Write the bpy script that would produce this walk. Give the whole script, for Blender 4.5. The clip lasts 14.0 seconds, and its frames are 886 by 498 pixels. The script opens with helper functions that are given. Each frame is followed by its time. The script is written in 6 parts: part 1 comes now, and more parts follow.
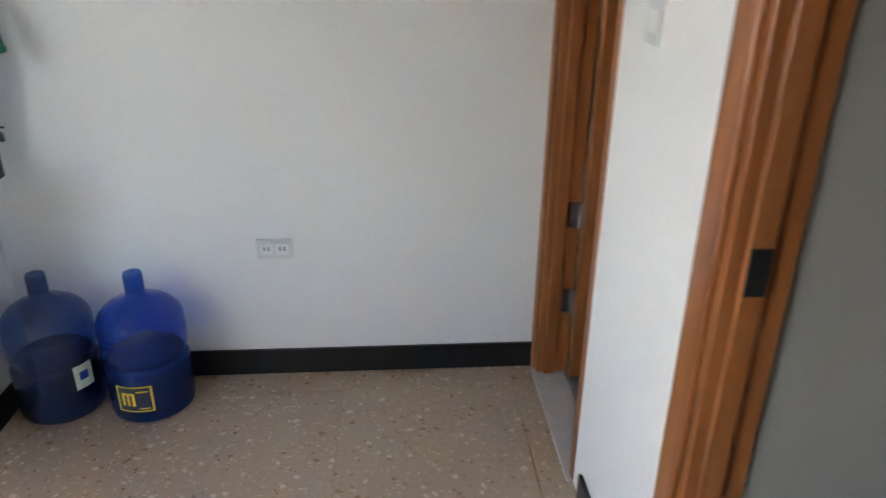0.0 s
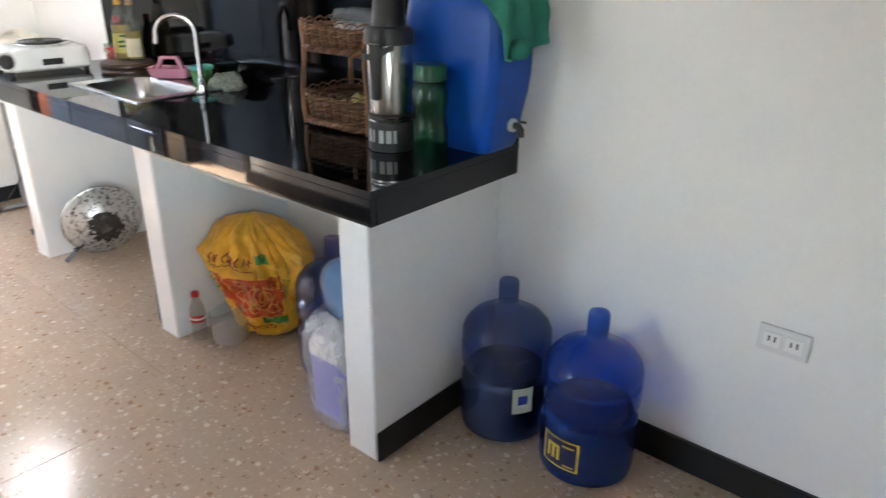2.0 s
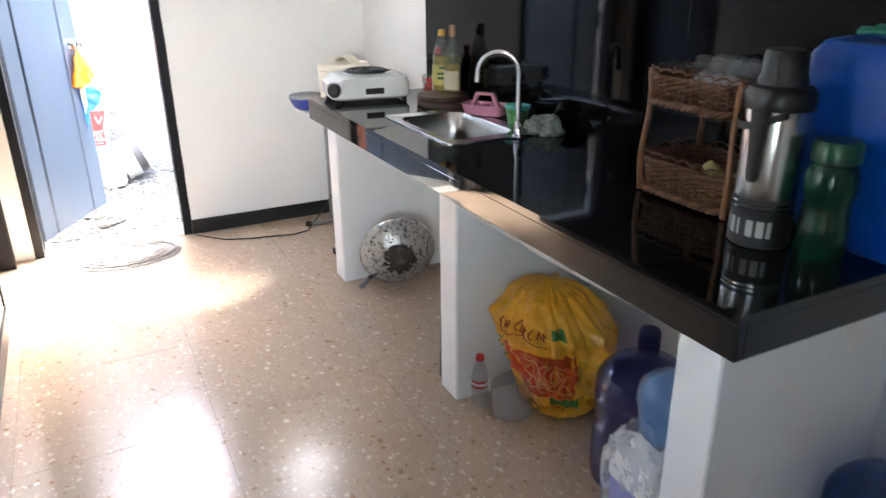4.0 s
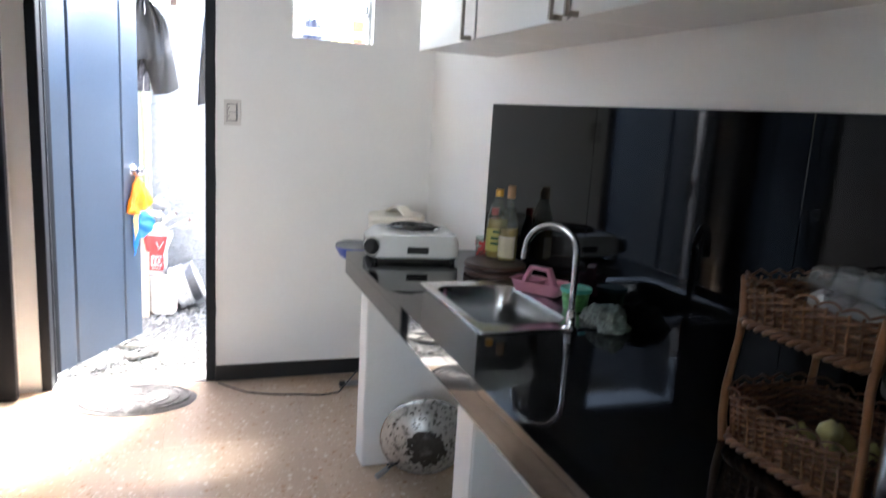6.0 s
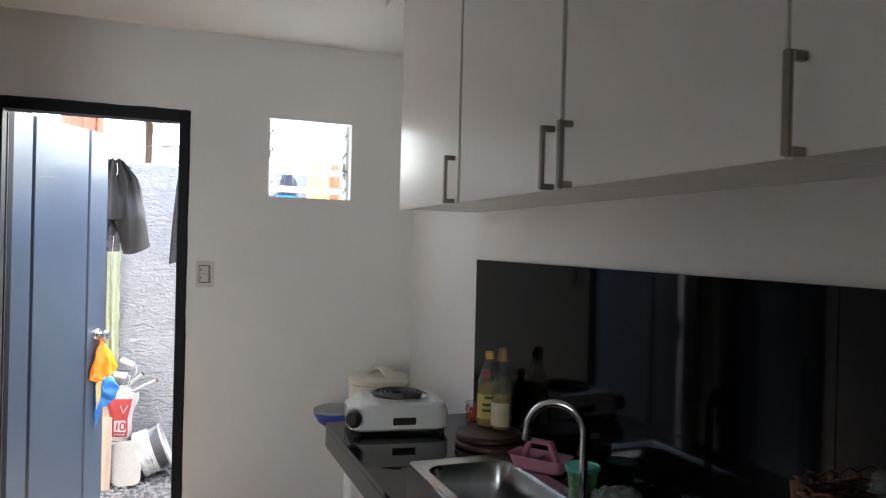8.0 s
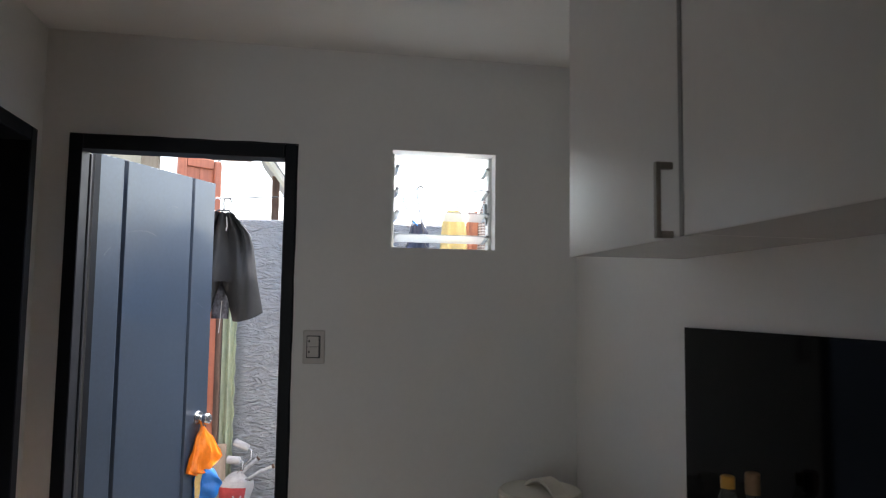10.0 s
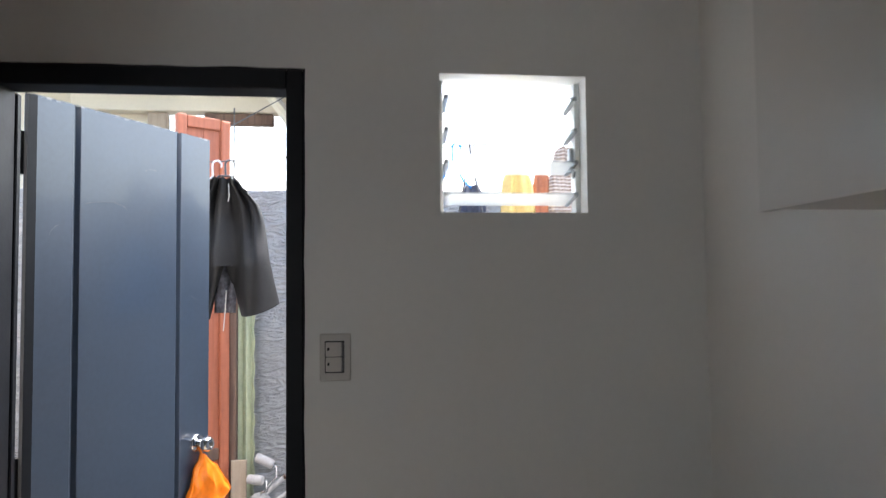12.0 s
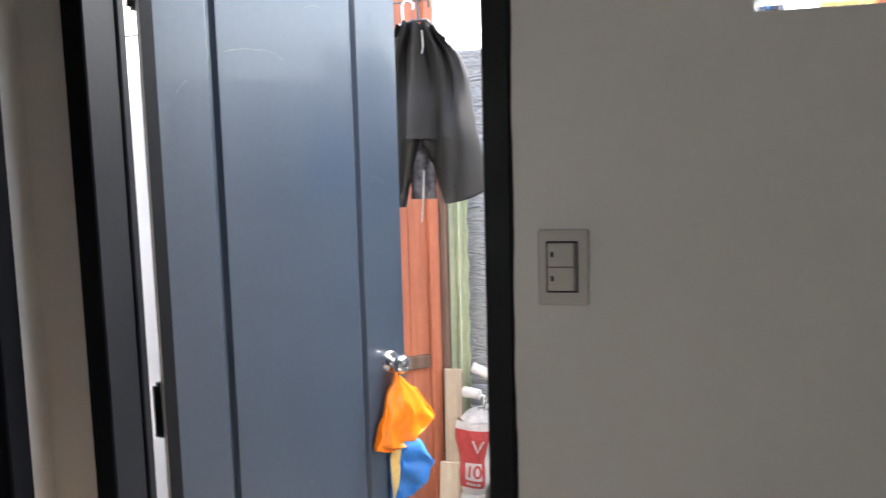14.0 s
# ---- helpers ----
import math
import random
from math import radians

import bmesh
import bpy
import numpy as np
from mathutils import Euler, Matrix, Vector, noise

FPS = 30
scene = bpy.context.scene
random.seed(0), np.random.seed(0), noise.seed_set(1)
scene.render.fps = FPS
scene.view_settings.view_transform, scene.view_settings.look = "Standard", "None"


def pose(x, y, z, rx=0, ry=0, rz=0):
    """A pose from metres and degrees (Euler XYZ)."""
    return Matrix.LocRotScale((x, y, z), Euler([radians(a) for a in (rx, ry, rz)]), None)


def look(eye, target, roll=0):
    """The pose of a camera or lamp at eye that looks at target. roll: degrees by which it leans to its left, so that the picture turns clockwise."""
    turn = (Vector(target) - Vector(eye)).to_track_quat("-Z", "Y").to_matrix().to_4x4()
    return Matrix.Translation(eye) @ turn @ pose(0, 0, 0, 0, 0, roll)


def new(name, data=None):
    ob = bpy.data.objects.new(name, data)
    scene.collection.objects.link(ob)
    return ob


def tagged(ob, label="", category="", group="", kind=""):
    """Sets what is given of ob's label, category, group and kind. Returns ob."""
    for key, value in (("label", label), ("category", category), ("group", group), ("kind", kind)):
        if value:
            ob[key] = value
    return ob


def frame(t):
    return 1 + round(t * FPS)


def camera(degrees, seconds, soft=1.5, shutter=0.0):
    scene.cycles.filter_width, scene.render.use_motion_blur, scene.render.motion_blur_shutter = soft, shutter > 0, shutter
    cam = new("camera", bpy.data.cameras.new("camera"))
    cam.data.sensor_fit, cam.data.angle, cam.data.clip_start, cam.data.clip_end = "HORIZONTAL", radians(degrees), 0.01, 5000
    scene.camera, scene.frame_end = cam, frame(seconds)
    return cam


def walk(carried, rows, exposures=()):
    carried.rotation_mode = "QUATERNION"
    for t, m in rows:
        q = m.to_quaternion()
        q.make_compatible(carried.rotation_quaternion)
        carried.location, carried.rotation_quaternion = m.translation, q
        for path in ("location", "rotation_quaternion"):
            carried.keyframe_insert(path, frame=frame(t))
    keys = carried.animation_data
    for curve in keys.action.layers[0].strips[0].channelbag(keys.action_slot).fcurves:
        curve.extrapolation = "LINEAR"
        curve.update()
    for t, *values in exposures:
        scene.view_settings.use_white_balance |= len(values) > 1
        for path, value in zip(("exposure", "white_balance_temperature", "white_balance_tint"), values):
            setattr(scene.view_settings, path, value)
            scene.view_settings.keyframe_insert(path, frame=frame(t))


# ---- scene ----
cam = camera(63.7, 14.0, soft=1.2, shutter=0.4)
PATH = [
    (0, (4.524, -2.218, 1.476), (4.657, -0.398, 0.656), 0.6),
    (0.5, (4.456, -2.03, 1.469), (4.402, -0.212, 0.637), 4.3),
    (1, (4.426, -1.911, 1.377), (4.131, -0.085, 0.616), 2.2),
    (1.5, (4.467, -1.785, 1.38), (3.619, -0.125, 0.658), 1.4),
    (2, (4.467, -1.699, 1.379), (3.275, -0.298, 0.595), 0.4),
    (2.5, (4.408, -1.675, 1.359), (3.084, -0.392, 0.583), 0.9),
    (3, (4.262, -1.618, 1.376), (2.811, -0.463, 0.628), 2.0),
    (3.5, (4.15, -1.615, 1.386), (2.616, -0.561, 0.653), 1.6),
    (3.7, (4.111, -1.594, 1.397), (2.522, -0.653, 0.628), 0.0),
    (5.8, (3.68, -1.215, 1.431), (1.837, -0.589, 0.97), 3.2),
    (6, (3.66, -1.18, 1.418), (1.806, -0.529, 1.047), 3.4),
    (6.5, (3.669, -1.149, 1.493), (1.796, -0.466, 1.332), 3.6),
    (7, (3.659, -1.138, 1.51), (1.772, -0.478, 1.446), 3.3),
    (7.5, (3.619, -1.171, 1.52), (1.74, -0.485, 1.523), 2.7),
    (8, (3.496, -1.168, 1.518), (1.628, -0.454, 1.513), 1.4),
    (8.5, (3.337, -1.13, 1.517), (1.411, -0.598, 1.597), 1.5),
    (9, (3.126, -1.078, 1.528), (1.17, -0.675, 1.637), 1.0),
    (9.2, (3.032, -1.07, 1.516), (1.083, -0.646, 1.665), 1.0),
    (11.3, (2.172, -0.943, 1.551), (0.192, -0.712, 1.705), -0.3),
    (11.5, (2.09, -0.97, 1.559), (0.119, -0.673, 1.724), -1.0),
    (12, (1.876, -0.956, 1.551), (-0.108, -0.72, 1.65), -0.6),
    (12.5, (1.68, -0.902, 1.549), (-0.317, -0.955, 1.636), -1.3),
    (13, (1.493, -0.891, 1.524), (-0.5, -1.051, 1.473), -0.8),
    (13.5, (1.294, -0.934, 1.52), (-0.687, -1.149, 1.35), -0.5),
    (14, (1.141, -0.978, 1.513), (-0.809, -1.376, 1.313), -1.5),
]
EXPOSURES = [(t, e, k, 10) for t, e, k in ((0.0, 5.95, 6600), (0.5, 6.15, 6600), (1.0, 6.05, 6750), (1.5, 6.1, 6750), (2.0, 6.1, 6850), (2.5, 6.15, 6800), (3.5, 5.85, 6650), (6.0, 4.9, 6300), (6.5, 5.1, 6550), (7.0, 4.85, 6650), (7.5, 4.4, 6700), (8.0, 3.95, 6700), (9.0, 3.1, 6600), (11.5, 2.5, 6600), (12.0, 2.8, 6650), (12.5, 2.9, 6700), (13.2, 3.05, 6800), (14.0, 3.25, 6950))]
walk(cam, [(t, look(eye, target, roll)) for t, eye, target, roll in PATH], EXPOSURES)


# ---- world and light ----
world = bpy.data.worlds.new("sky")
scene.world = world
world.use_nodes = True
wn = world.node_tree.nodes
sky = wn.new("ShaderNodeTexSky")
sky.sky_type = "NISHITA"
sky.sun_disc = False
sky.sun_elevation, sky.sun_rotation = radians(61), radians(306)
sky.air_density, sky.dust_density = 1.2, 4.0
wn["Background"].inputs[1].default_value = 0.15
world.node_tree.links.new(sky.outputs[0], wn["Background"].inputs[0])

sun = new("sun", bpy.data.lights.new("sun", "SUN"))
sun.data.energy, sun.data.angle, sun.data.color = 1.15, radians(10), (1.0, 0.98, 0.95)
sun.matrix_world = look((-5, 3.6, 11), (0, 0, 0))


def fill_lamp(name, centre, target, width, height, power, colour):
    lamp = new(name, bpy.data.lights.new(name, "AREA"))
    lamp.data.shape, lamp.data.size, lamp.data.size_y = "RECTANGLE", width, height
    lamp.data.energy, lamp.data.color = power, colour
    lamp.matrix_world = look(centre, target)
    return lamp


# added fill lamp behind the camera, in an unseen east living room window, aimed across at the far end wall
fill_lamp("fill_light_east", (5.09, -2.60, 1.5), (0.0, -1.05, 1.4), 0.55, 1.1, 0.21, (0.91, 0.96, 1.0)).data.spread = radians(50)

# ---- materials ----


def mat(name, colour, rough=0.5, metal=0.0, vary=0.08, scale=6.0, fine=90.0, bump=0.15, dist=0.002, rough_vary=0.1,
        transmission=0.0, coat=0.0, spec=0.5, per_object=0.0, stain=None, emission=None):
    """A procedural surface: base colour varied at two scales, uneven gloss and a fine relief."""
    m = bpy.data.materials.new(name)
    m.use_nodes = True
    nt = m.node_tree
    n, l = nt.nodes, nt.links
    b = n["Principled BSDF"]
    b.inputs["Metallic"].default_value = metal
    b.inputs["Transmission Weight"].default_value = transmission
    b.inputs["Coat Weight"].default_value = coat
    b.inputs["Specular IOR Level"].default_value = spec
    co = n.new("ShaderNodeTexCoord")
    big = n.new("ShaderNodeTexNoise")
    big.inputs["Scale"].default_value, big.inputs["Detail"].default_value = scale, 4
    small = n.new("ShaderNodeTexNoise")
    small.inputs["Scale"].default_value, small.inputs["Detail"].default_value = fine, 3
    l.new(co.outputs["Object"], big.inputs["Vector"])
    l.new(co.outputs["Object"], small.inputs["Vector"])
    add = n.new("ShaderNodeMath")
    add.operation = "ADD"
    l.new(big.outputs[0], add.inputs[0])
    l.new(small.outputs[0], add.inputs[1])
    mr = n.new("ShaderNodeMapRange")
    mr.inputs[1].default_value, mr.inputs[2].default_value = 0.6, 1.4
    mr.inputs[3].default_value, mr.inputs[4].default_value = 1 - vary, 1 + vary
    l.new(add.outputs[0], mr.inputs[0])
    value = mr.outputs[0]
    if per_object:
        info = n.new("ShaderNodeObjectInfo")
        pr = n.new("ShaderNodeMapRange")
        pr.inputs[3].default_value, pr.inputs[4].default_value = 1 - per_object, 1 + per_object
        l.new(info.outputs["Random"], pr.inputs[0])
        mul = n.new("ShaderNodeMath")
        mul.operation = "MULTIPLY"
        l.new(value, mul.inputs[0])
        l.new(pr.outputs[0], mul.inputs[1])
        value = mul.outputs[0]
    tint = n.new("ShaderNodeVectorMath")
    tint.operation = "SCALE"
    tint.inputs[0].default_value = colour[:3]
    l.new(value, tint.inputs["Scale"])
    base = tint.outputs[0]
    if stain:
        sc, amount, scol = stain
        sn = n.new("ShaderNodeTexNoise")
        sn.inputs["Scale"].default_value, sn.inputs["Detail"].default_value = sc, 6
        l.new(co.outputs["Object"], sn.inputs["Vector"])
        sr = n.new("ShaderNodeMapRange")
        sr.inputs[1].default_value, sr.inputs[2].default_value = 0.52, 0.72
        sr.inputs[4].default_value = amount
        l.new(sn.outputs[0], sr.inputs[0])
        mix = n.new("ShaderNodeMix")
        mix.data_type = "RGBA"
        l.new(sr.outputs[0], mix.inputs[0])
        l.new(base, mix.inputs[6])
        mix.inputs[7].default_value = (*scol, 1)
        base = mix.outputs[2]
    l.new(base, b.inputs["Base Color"])
    rr = n.new("ShaderNodeMapRange")
    rr.inputs[1].default_value, rr.inputs[2].default_value = 0.3, 0.7
    rr.inputs[3].default_value = max(0.0, rough - rough_vary * rough)
    rr.inputs[4].default_value = min(1.0, rough + rough_vary * rough)
    l.new(big.outputs[0], rr.inputs[0])
    l.new(rr.outputs[0], b.inputs["Roughness"])
    if bump:
        bn = n.new("ShaderNodeBump")
        bn.inputs["Strength"].default_value, bn.inputs["Distance"].default_value = bump, dist
        l.new(add.outputs[0], bn.inputs["Height"])
        l.new(bn.outputs[0], b.inputs["Normal"])
    if emission:
        b.inputs["Emission Color"].default_value = (*emission[0], 1)
        b.inputs["Emission Strength"].default_value = emission[1]
    return m


def thin(name, colour, opacity, rough=0.1, shade=None, bump=0.1, scale=8.0):
    """Thin clear or tinted plastic: a tinted see-through film under a glossy coat."""
    m = mat(name, shade or colour, rough, vary=0.1, scale=scale, fine=40, bump=bump, dist=0.003)
    n, l = m.node_tree.nodes, m.node_tree.links
    tr = n.new("ShaderNodeBsdfTransparent")
    tr.inputs[0].default_value = (*colour, 1)
    mx = n.new("ShaderNodeMixShader")
    mx.inputs[0].default_value = opacity
    l.new(tr.outputs[0], mx.inputs[1])
    l.new(n["Principled BSDF"].outputs[0], mx.inputs[2])
    facing = n.new("ShaderNodeLayerWeight")
    curve = n.new("ShaderNodeMath")
    curve.operation = "POWER"
    curve.inputs[1].default_value = 4.0
    l.new(facing.outputs["Facing"], curve.inputs[0])
    gloss = n.new("ShaderNodeMath")
    gloss.operation = "MULTIPLY_ADD"
    gloss.inputs[1].default_value, gloss.inputs[2].default_value = 0.7, 0.035
    l.new(curve.outputs[0], gloss.inputs[0])
    gl = n.new("ShaderNodeBsdfGlossy")
    gl.inputs["Roughness"].default_value = rough
    top = n.new("ShaderNodeMixShader")
    l.new(gloss.outputs[0], top.inputs[0])
    l.new(mx.outputs[0], top.inputs[1])
    l.new(gl.outputs[0], top.inputs[2])
    l.new(top.outputs[0], n["Material Output"].inputs[0])
    return m


def terrazzo(name, colour, rough):
    """Beige chip floor: tan ground with rust, cream and dark chips."""
    m = mat(name, colour, rough, vary=0.08, scale=2.5, fine=60, bump=0.03, dist=0.0006, per_object=0.03)
    nt = m.node_tree
    n, l = nt.nodes, nt.links
    b = n["Principled BSDF"]
    base = b.inputs["Base Color"].links[0].from_socket
    co = n.new("ShaderNodeNewGeometry")
    for scale, limit, cols in ((30, 0.23, ((0.70, 0.60, 0.48), (0.30, 0.15, 0.07), (0.56, 0.43, 0.31))),
                               (64, 0.27, ((0.66, 0.56, 0.45), (0.26, 0.15, 0.085), (0.60, 0.48, 0.36)))):
        v = n.new("ShaderNodeTexVoronoi")
        v.inputs["Scale"].default_value, v.inputs["Randomness"].default_value = scale, 1.0
        wob = n.new("ShaderNodeTexNoise")
        wob.inputs["Scale"].default_value = scale * 1.7
        wmix = n.new("ShaderNodeVectorMath")
        wmix.operation = "MULTIPLY_ADD"
        wmix.inputs[1].default_value = (0.030, 0.014, 0.0)
        l.new(co.outputs["Position"], wob.inputs["Vector"])
        l.new(wob.outputs["Color"], wmix.inputs[0])
        l.new(co.outputs["Position"], wmix.inputs[2])
        l.new(wmix.outputs[0], v.inputs["Vector"])
        lt = n.new("ShaderNodeMapRange")
        lt.inputs[1].default_value, lt.inputs[2].default_value = limit, limit + 0.05
        lt.inputs[3].default_value, lt.inputs[4].default_value = 1.0, 0.0
        l.new(v.outputs["Distance"], lt.inputs[0])
        sep = n.new("ShaderNodeSeparateColor")
        l.new(v.outputs["Color"], sep.inputs[0])
        pick = n.new("ShaderNodeMath")
        pick.operation = "GREATER_THAN"
        pick.inputs[1].default_value = 0.45
        l.new(sep.outputs[1], pick.inputs[0])
        fac = n.new("ShaderNodeMath")
        fac.operation = "MULTIPLY"
        l.new(lt.outputs[0], fac.inputs[0])
        l.new(pick.outputs[0], fac.inputs[1])
        soft = n.new("ShaderNodeMath")
        soft.operation = "MULTIPLY"
        soft.inputs[1].default_value = 0.68
        l.new(fac.outputs[0], soft.inputs[0])
        ramp = n.new("ShaderNodeValToRGB")
        ramp.color_ramp.interpolation = "CONSTANT"
        e = ramp.color_ramp.elements
        e[0].position, e[0].color = 0.0, (*cols[0], 1)
        e[1].position, e[1].color = 0.45, (*cols[1], 1)
        e2 = e.new(0.72)
        e2.color = (*cols[2], 1)
        l.new(sep.outputs[0], ramp.inputs[0])
        mix = n.new("ShaderNodeMix")
        mix.data_type = "RGBA"
        l.new(soft.outputs[0], mix.inputs[0])
        l.new(base, mix.inputs[6])
        l.new(ramp.outputs[0], mix.inputs[7])
        base = mix.outputs[2]
    l.new(base, b.inputs["Base Color"])
    return m


def grained(name, colour, dark, rough, axis=2, scale=14.0):
    """Wood with grain along one axis."""
    m = mat(name, colour, rough, vary=0.1, scale=4, fine=50, bump=0.1, dist=0.001)
    n, l = m.node_tree.nodes, m.node_tree.links
    b = n["Principled BSDF"]
    base = b.inputs["Base Color"].links[0].from_socket
    co = n.new("ShaderNodeTexCoord")
    mp = n.new("ShaderNodeMapping")
    s = [scale, scale, scale]
    s[axis] = scale * 0.06
    mp.inputs["Scale"].default_value = s
    l.new(co.outputs["Object"], mp.inputs[0])
    nz = n.new("ShaderNodeTexNoise")
    nz.inputs["Scale"].default_value, nz.inputs["Detail"].default_value, nz.inputs["Distortion"].default_value = 3, 5, 0.6
    l.new(mp.outputs[0], nz.inputs["Vector"])
    mr = n.new("ShaderNodeMapRange")
    mr.inputs[1].default_value, mr.inputs[2].default_value, mr.inputs[4].default_value = 0.42, 0.68, 0.75
    l.new(nz.outputs[0], mr.inputs[0])
    mix = n.new("ShaderNodeMix")
    mix.data_type = "RGBA"
    l.new(mr.outputs[0], mix.inputs[0])
    l.new(base, mix.inputs[6])
    mix.inputs[7].default_value = (*dark, 1)
    l.new(mix.outputs[2], b.inputs["Base Color"])
    return m


WALL = mat("white_wall_paint", (0.80, 0.79, 0.77), 0.42, vary=0.02, scale=1.3, fine=45, bump=0.10, dist=0.0012)
CEIL = mat("ceiling_gloss_paint", (0.80, 0.80, 0.79), 0.13, vary=0.02, scale=1.1, fine=9, bump=0.14, dist=0.004)
FLOOR = terrazzo("floor_chips", (0.46, 0.345, 0.255), 0.19)
GROUT = mat("floor_joint", (0.30, 0.21, 0.14), 0.6)
BLACK_BASE = mat("black_gloss_skirting", (0.012, 0.012, 0.013), 0.35, vary=0.3, bump=0.08)
GRANITE = mat("black_polished_granite", (0.006, 0.006, 0.007), 0.04, spec=0.35, vary=0.4, scale=120, fine=400, bump=0.0, rough_vary=0.3)
GLASS_BLACK = mat("black_splash_tile", (0.002, 0.002, 0.0024), 0.05, spec=0.12, vary=0.3, scale=3, fine=80, bump=0.012, dist=0.0015)
NAVY = mat("navy_door_enamel", (0.034, 0.053, 0.083), 0.34, spec=0.8, coat=0.25, vary=0.12, scale=5, fine=60, bump=0.10, dist=0.0015,
           stain=(4.0, 0.25, (0.040, 0.056, 0.080)))
NAVY_DARK = mat("charcoal_navy_frame_paint", (0.006, 0.0075, 0.0105), 0.5, spec=0.25, vary=0.2, scale=9, fine=80, bump=0.12)
BROWN = grained("orange_brown_varnished_wood", (0.33, 0.115, 0.035), (0.20, 0.062, 0.018), 0.38)
MARBLE = mat("grey_marble_sill", (0.52, 0.51, 0.49), 0.25, vary=0.12, scale=14)
BATH_TILE = mat("grey_bathroom_tile", (0.35, 0.36, 0.38), 0.3)
CAB = mat("white_cabinet_laminate", (0.78, 0.775, 0.755), 0.24, vary=0.02, scale=2, fine=30, bump=0.06, dist=0.001)
CAB_EDGE = mat("grey_cabinet_edging", (0.26, 0.255, 0.25), 0.4)
BRONZE = mat("brushed_dark_steel", (0.26, 0.23, 0.20), 0.34, metal=1.0, vary=0.15, scale=30, fine=300, bump=0.05)
CHROME = mat("chrome", (0.75, 0.76, 0.78), 0.10, metal=1.0, vary=0.04, bump=0.0)
STEEL = mat("stainless_steel", (0.55, 0.55, 0.54), 0.24, metal=1.0, vary=0.08, scale=12, fine=240, bump=0.03, dist=0.0005)
PLASTER = mat("white_plaster_support", (0.78, 0.775, 0.76), 0.55, vary=0.03, scale=5, fine=60, bump=0.2, dist=0.0015)
MORTAR = mat("rough_mortar", (0.66, 0.64, 0.61), 0.85, vary=0.2, scale=25, bump=0.5, dist=0.004)
WHITE_PL = mat("white_plastic", (0.78, 0.78, 0.76), 0.35, vary=0.02, bump=0.03)
GREY_PRINT = mat("grey_ink", (0.45, 0.45, 0.44), 0.5, vary=0.1)
SOCKET_PL = mat("pale_grey_socket_plastic", (0.68, 0.68, 0.67), 0.4, vary=0.03, bump=0.03)
SWITCH_PL = mat("beige_switch_plastic", (0.62, 0.59, 0.56), 0.4, vary=0.03, bump=0.03)
BLACK_PL = mat("black_plastic", (0.014, 0.014, 0.015), 0.38, vary=0.2, bump=0.05)
GREY_METAL = mat("grey_painted_metal", (0.22, 0.22, 0.225), 0.45, metal=0.3, vary=0.15, bump=0.1)
RUBBER = mat("black_rubber", (0.012, 0.012, 0.012), 0.7, vary=0.2)

# ---- building helpers ----


def part(name, bm, material, parent=None, label="", smooth=None, kind=""):
    """Links a bmesh as one mesh object, under a thing or a part if there is one."""
    bmesh.ops.recalc_face_normals(bm, faces=bm.faces[:])
    me = bpy.data.meshes.new(name)
    bm.to_mesh(me)
    bm.free()
    me.materials.append(material)
    if smooth is not None:
        me.shade_smooth()
        if smooth < 180:
            me.set_sharp_from_angle(angle=radians(smooth))
    ob = new(name, me)
    ob.parent = parent
    if label or kind:
        tagged(ob, label, kind=kind)
    return ob


def thing(name, at, label, category, group="", rz=0.0, kind="", rx=0.0, ry=0.0):
    """An Empty at the base of a thing, to which its parts belong."""
    ob = new(name)
    ob.empty_display_size = 0.05
    ob.matrix_basis = pose(*at, rx, ry, rz)
    return tagged(ob, label, category, group, kind)


def box(x0, x1, y0, y1, z0, z1, bevel=0.0, segs=1, bm=None):
    """A box between two corners, its edges rounded by bevel."""
    own = bmesh.new()
    bmesh.ops.create_cube(own, size=1.0)
    own.transform(Matrix.Translation(((x0 + x1) / 2, (y0 + y1) / 2, (z0 + z1) / 2)) @ Matrix.Diagonal((x1 - x0, y1 - y0, z1 - z0, 1)))
    if bevel:
        bmesh.ops.bevel(own, geom=own.edges[:], offset=bevel, segments=segs, affect="EDGES", profile=0.5)
    return merge(bm, own)


def rrect(x0, x1, y0, y1, r, z, n=6):
    pts = []
    for cx, cy, a in ((x1 - r, y1 - r, 0), (x0 + r, y1 - r, 90), (x0 + r, y0 + r, 180), (x1 - r, y0 + r, 270)):
        for i in range(n + 1):
            w = radians(a + 90 * i / n)
            pts.append(Vector((cx + r * math.cos(w), cy + r * math.sin(w), z)))
    return pts


def loft(loops, cap_last=True, cap_first=False, bm=None):
    own = bmesh.new()
    rings = [[own.verts.new(p) for p in lp] for lp in loops]
    for a, b in zip(rings, rings[1:]):
        k = len(a)
        for i in range(k):
            own.faces.new((a[i], a[(i + 1) % k], b[(i + 1) % k], b[i]))
    if cap_last:
        own.faces.new(rings[-1])
    if cap_first:
        own.faces.new(rings[0])
    return merge(bm, own)


def merge(bm, own):
    if bm is None:
        return own
    me = bpy.data.meshes.new("tmp")
    own.to_mesh(me)
    bm.from_mesh(me)
    bpy.data.meshes.remove(me)
    own.free()
    return bm


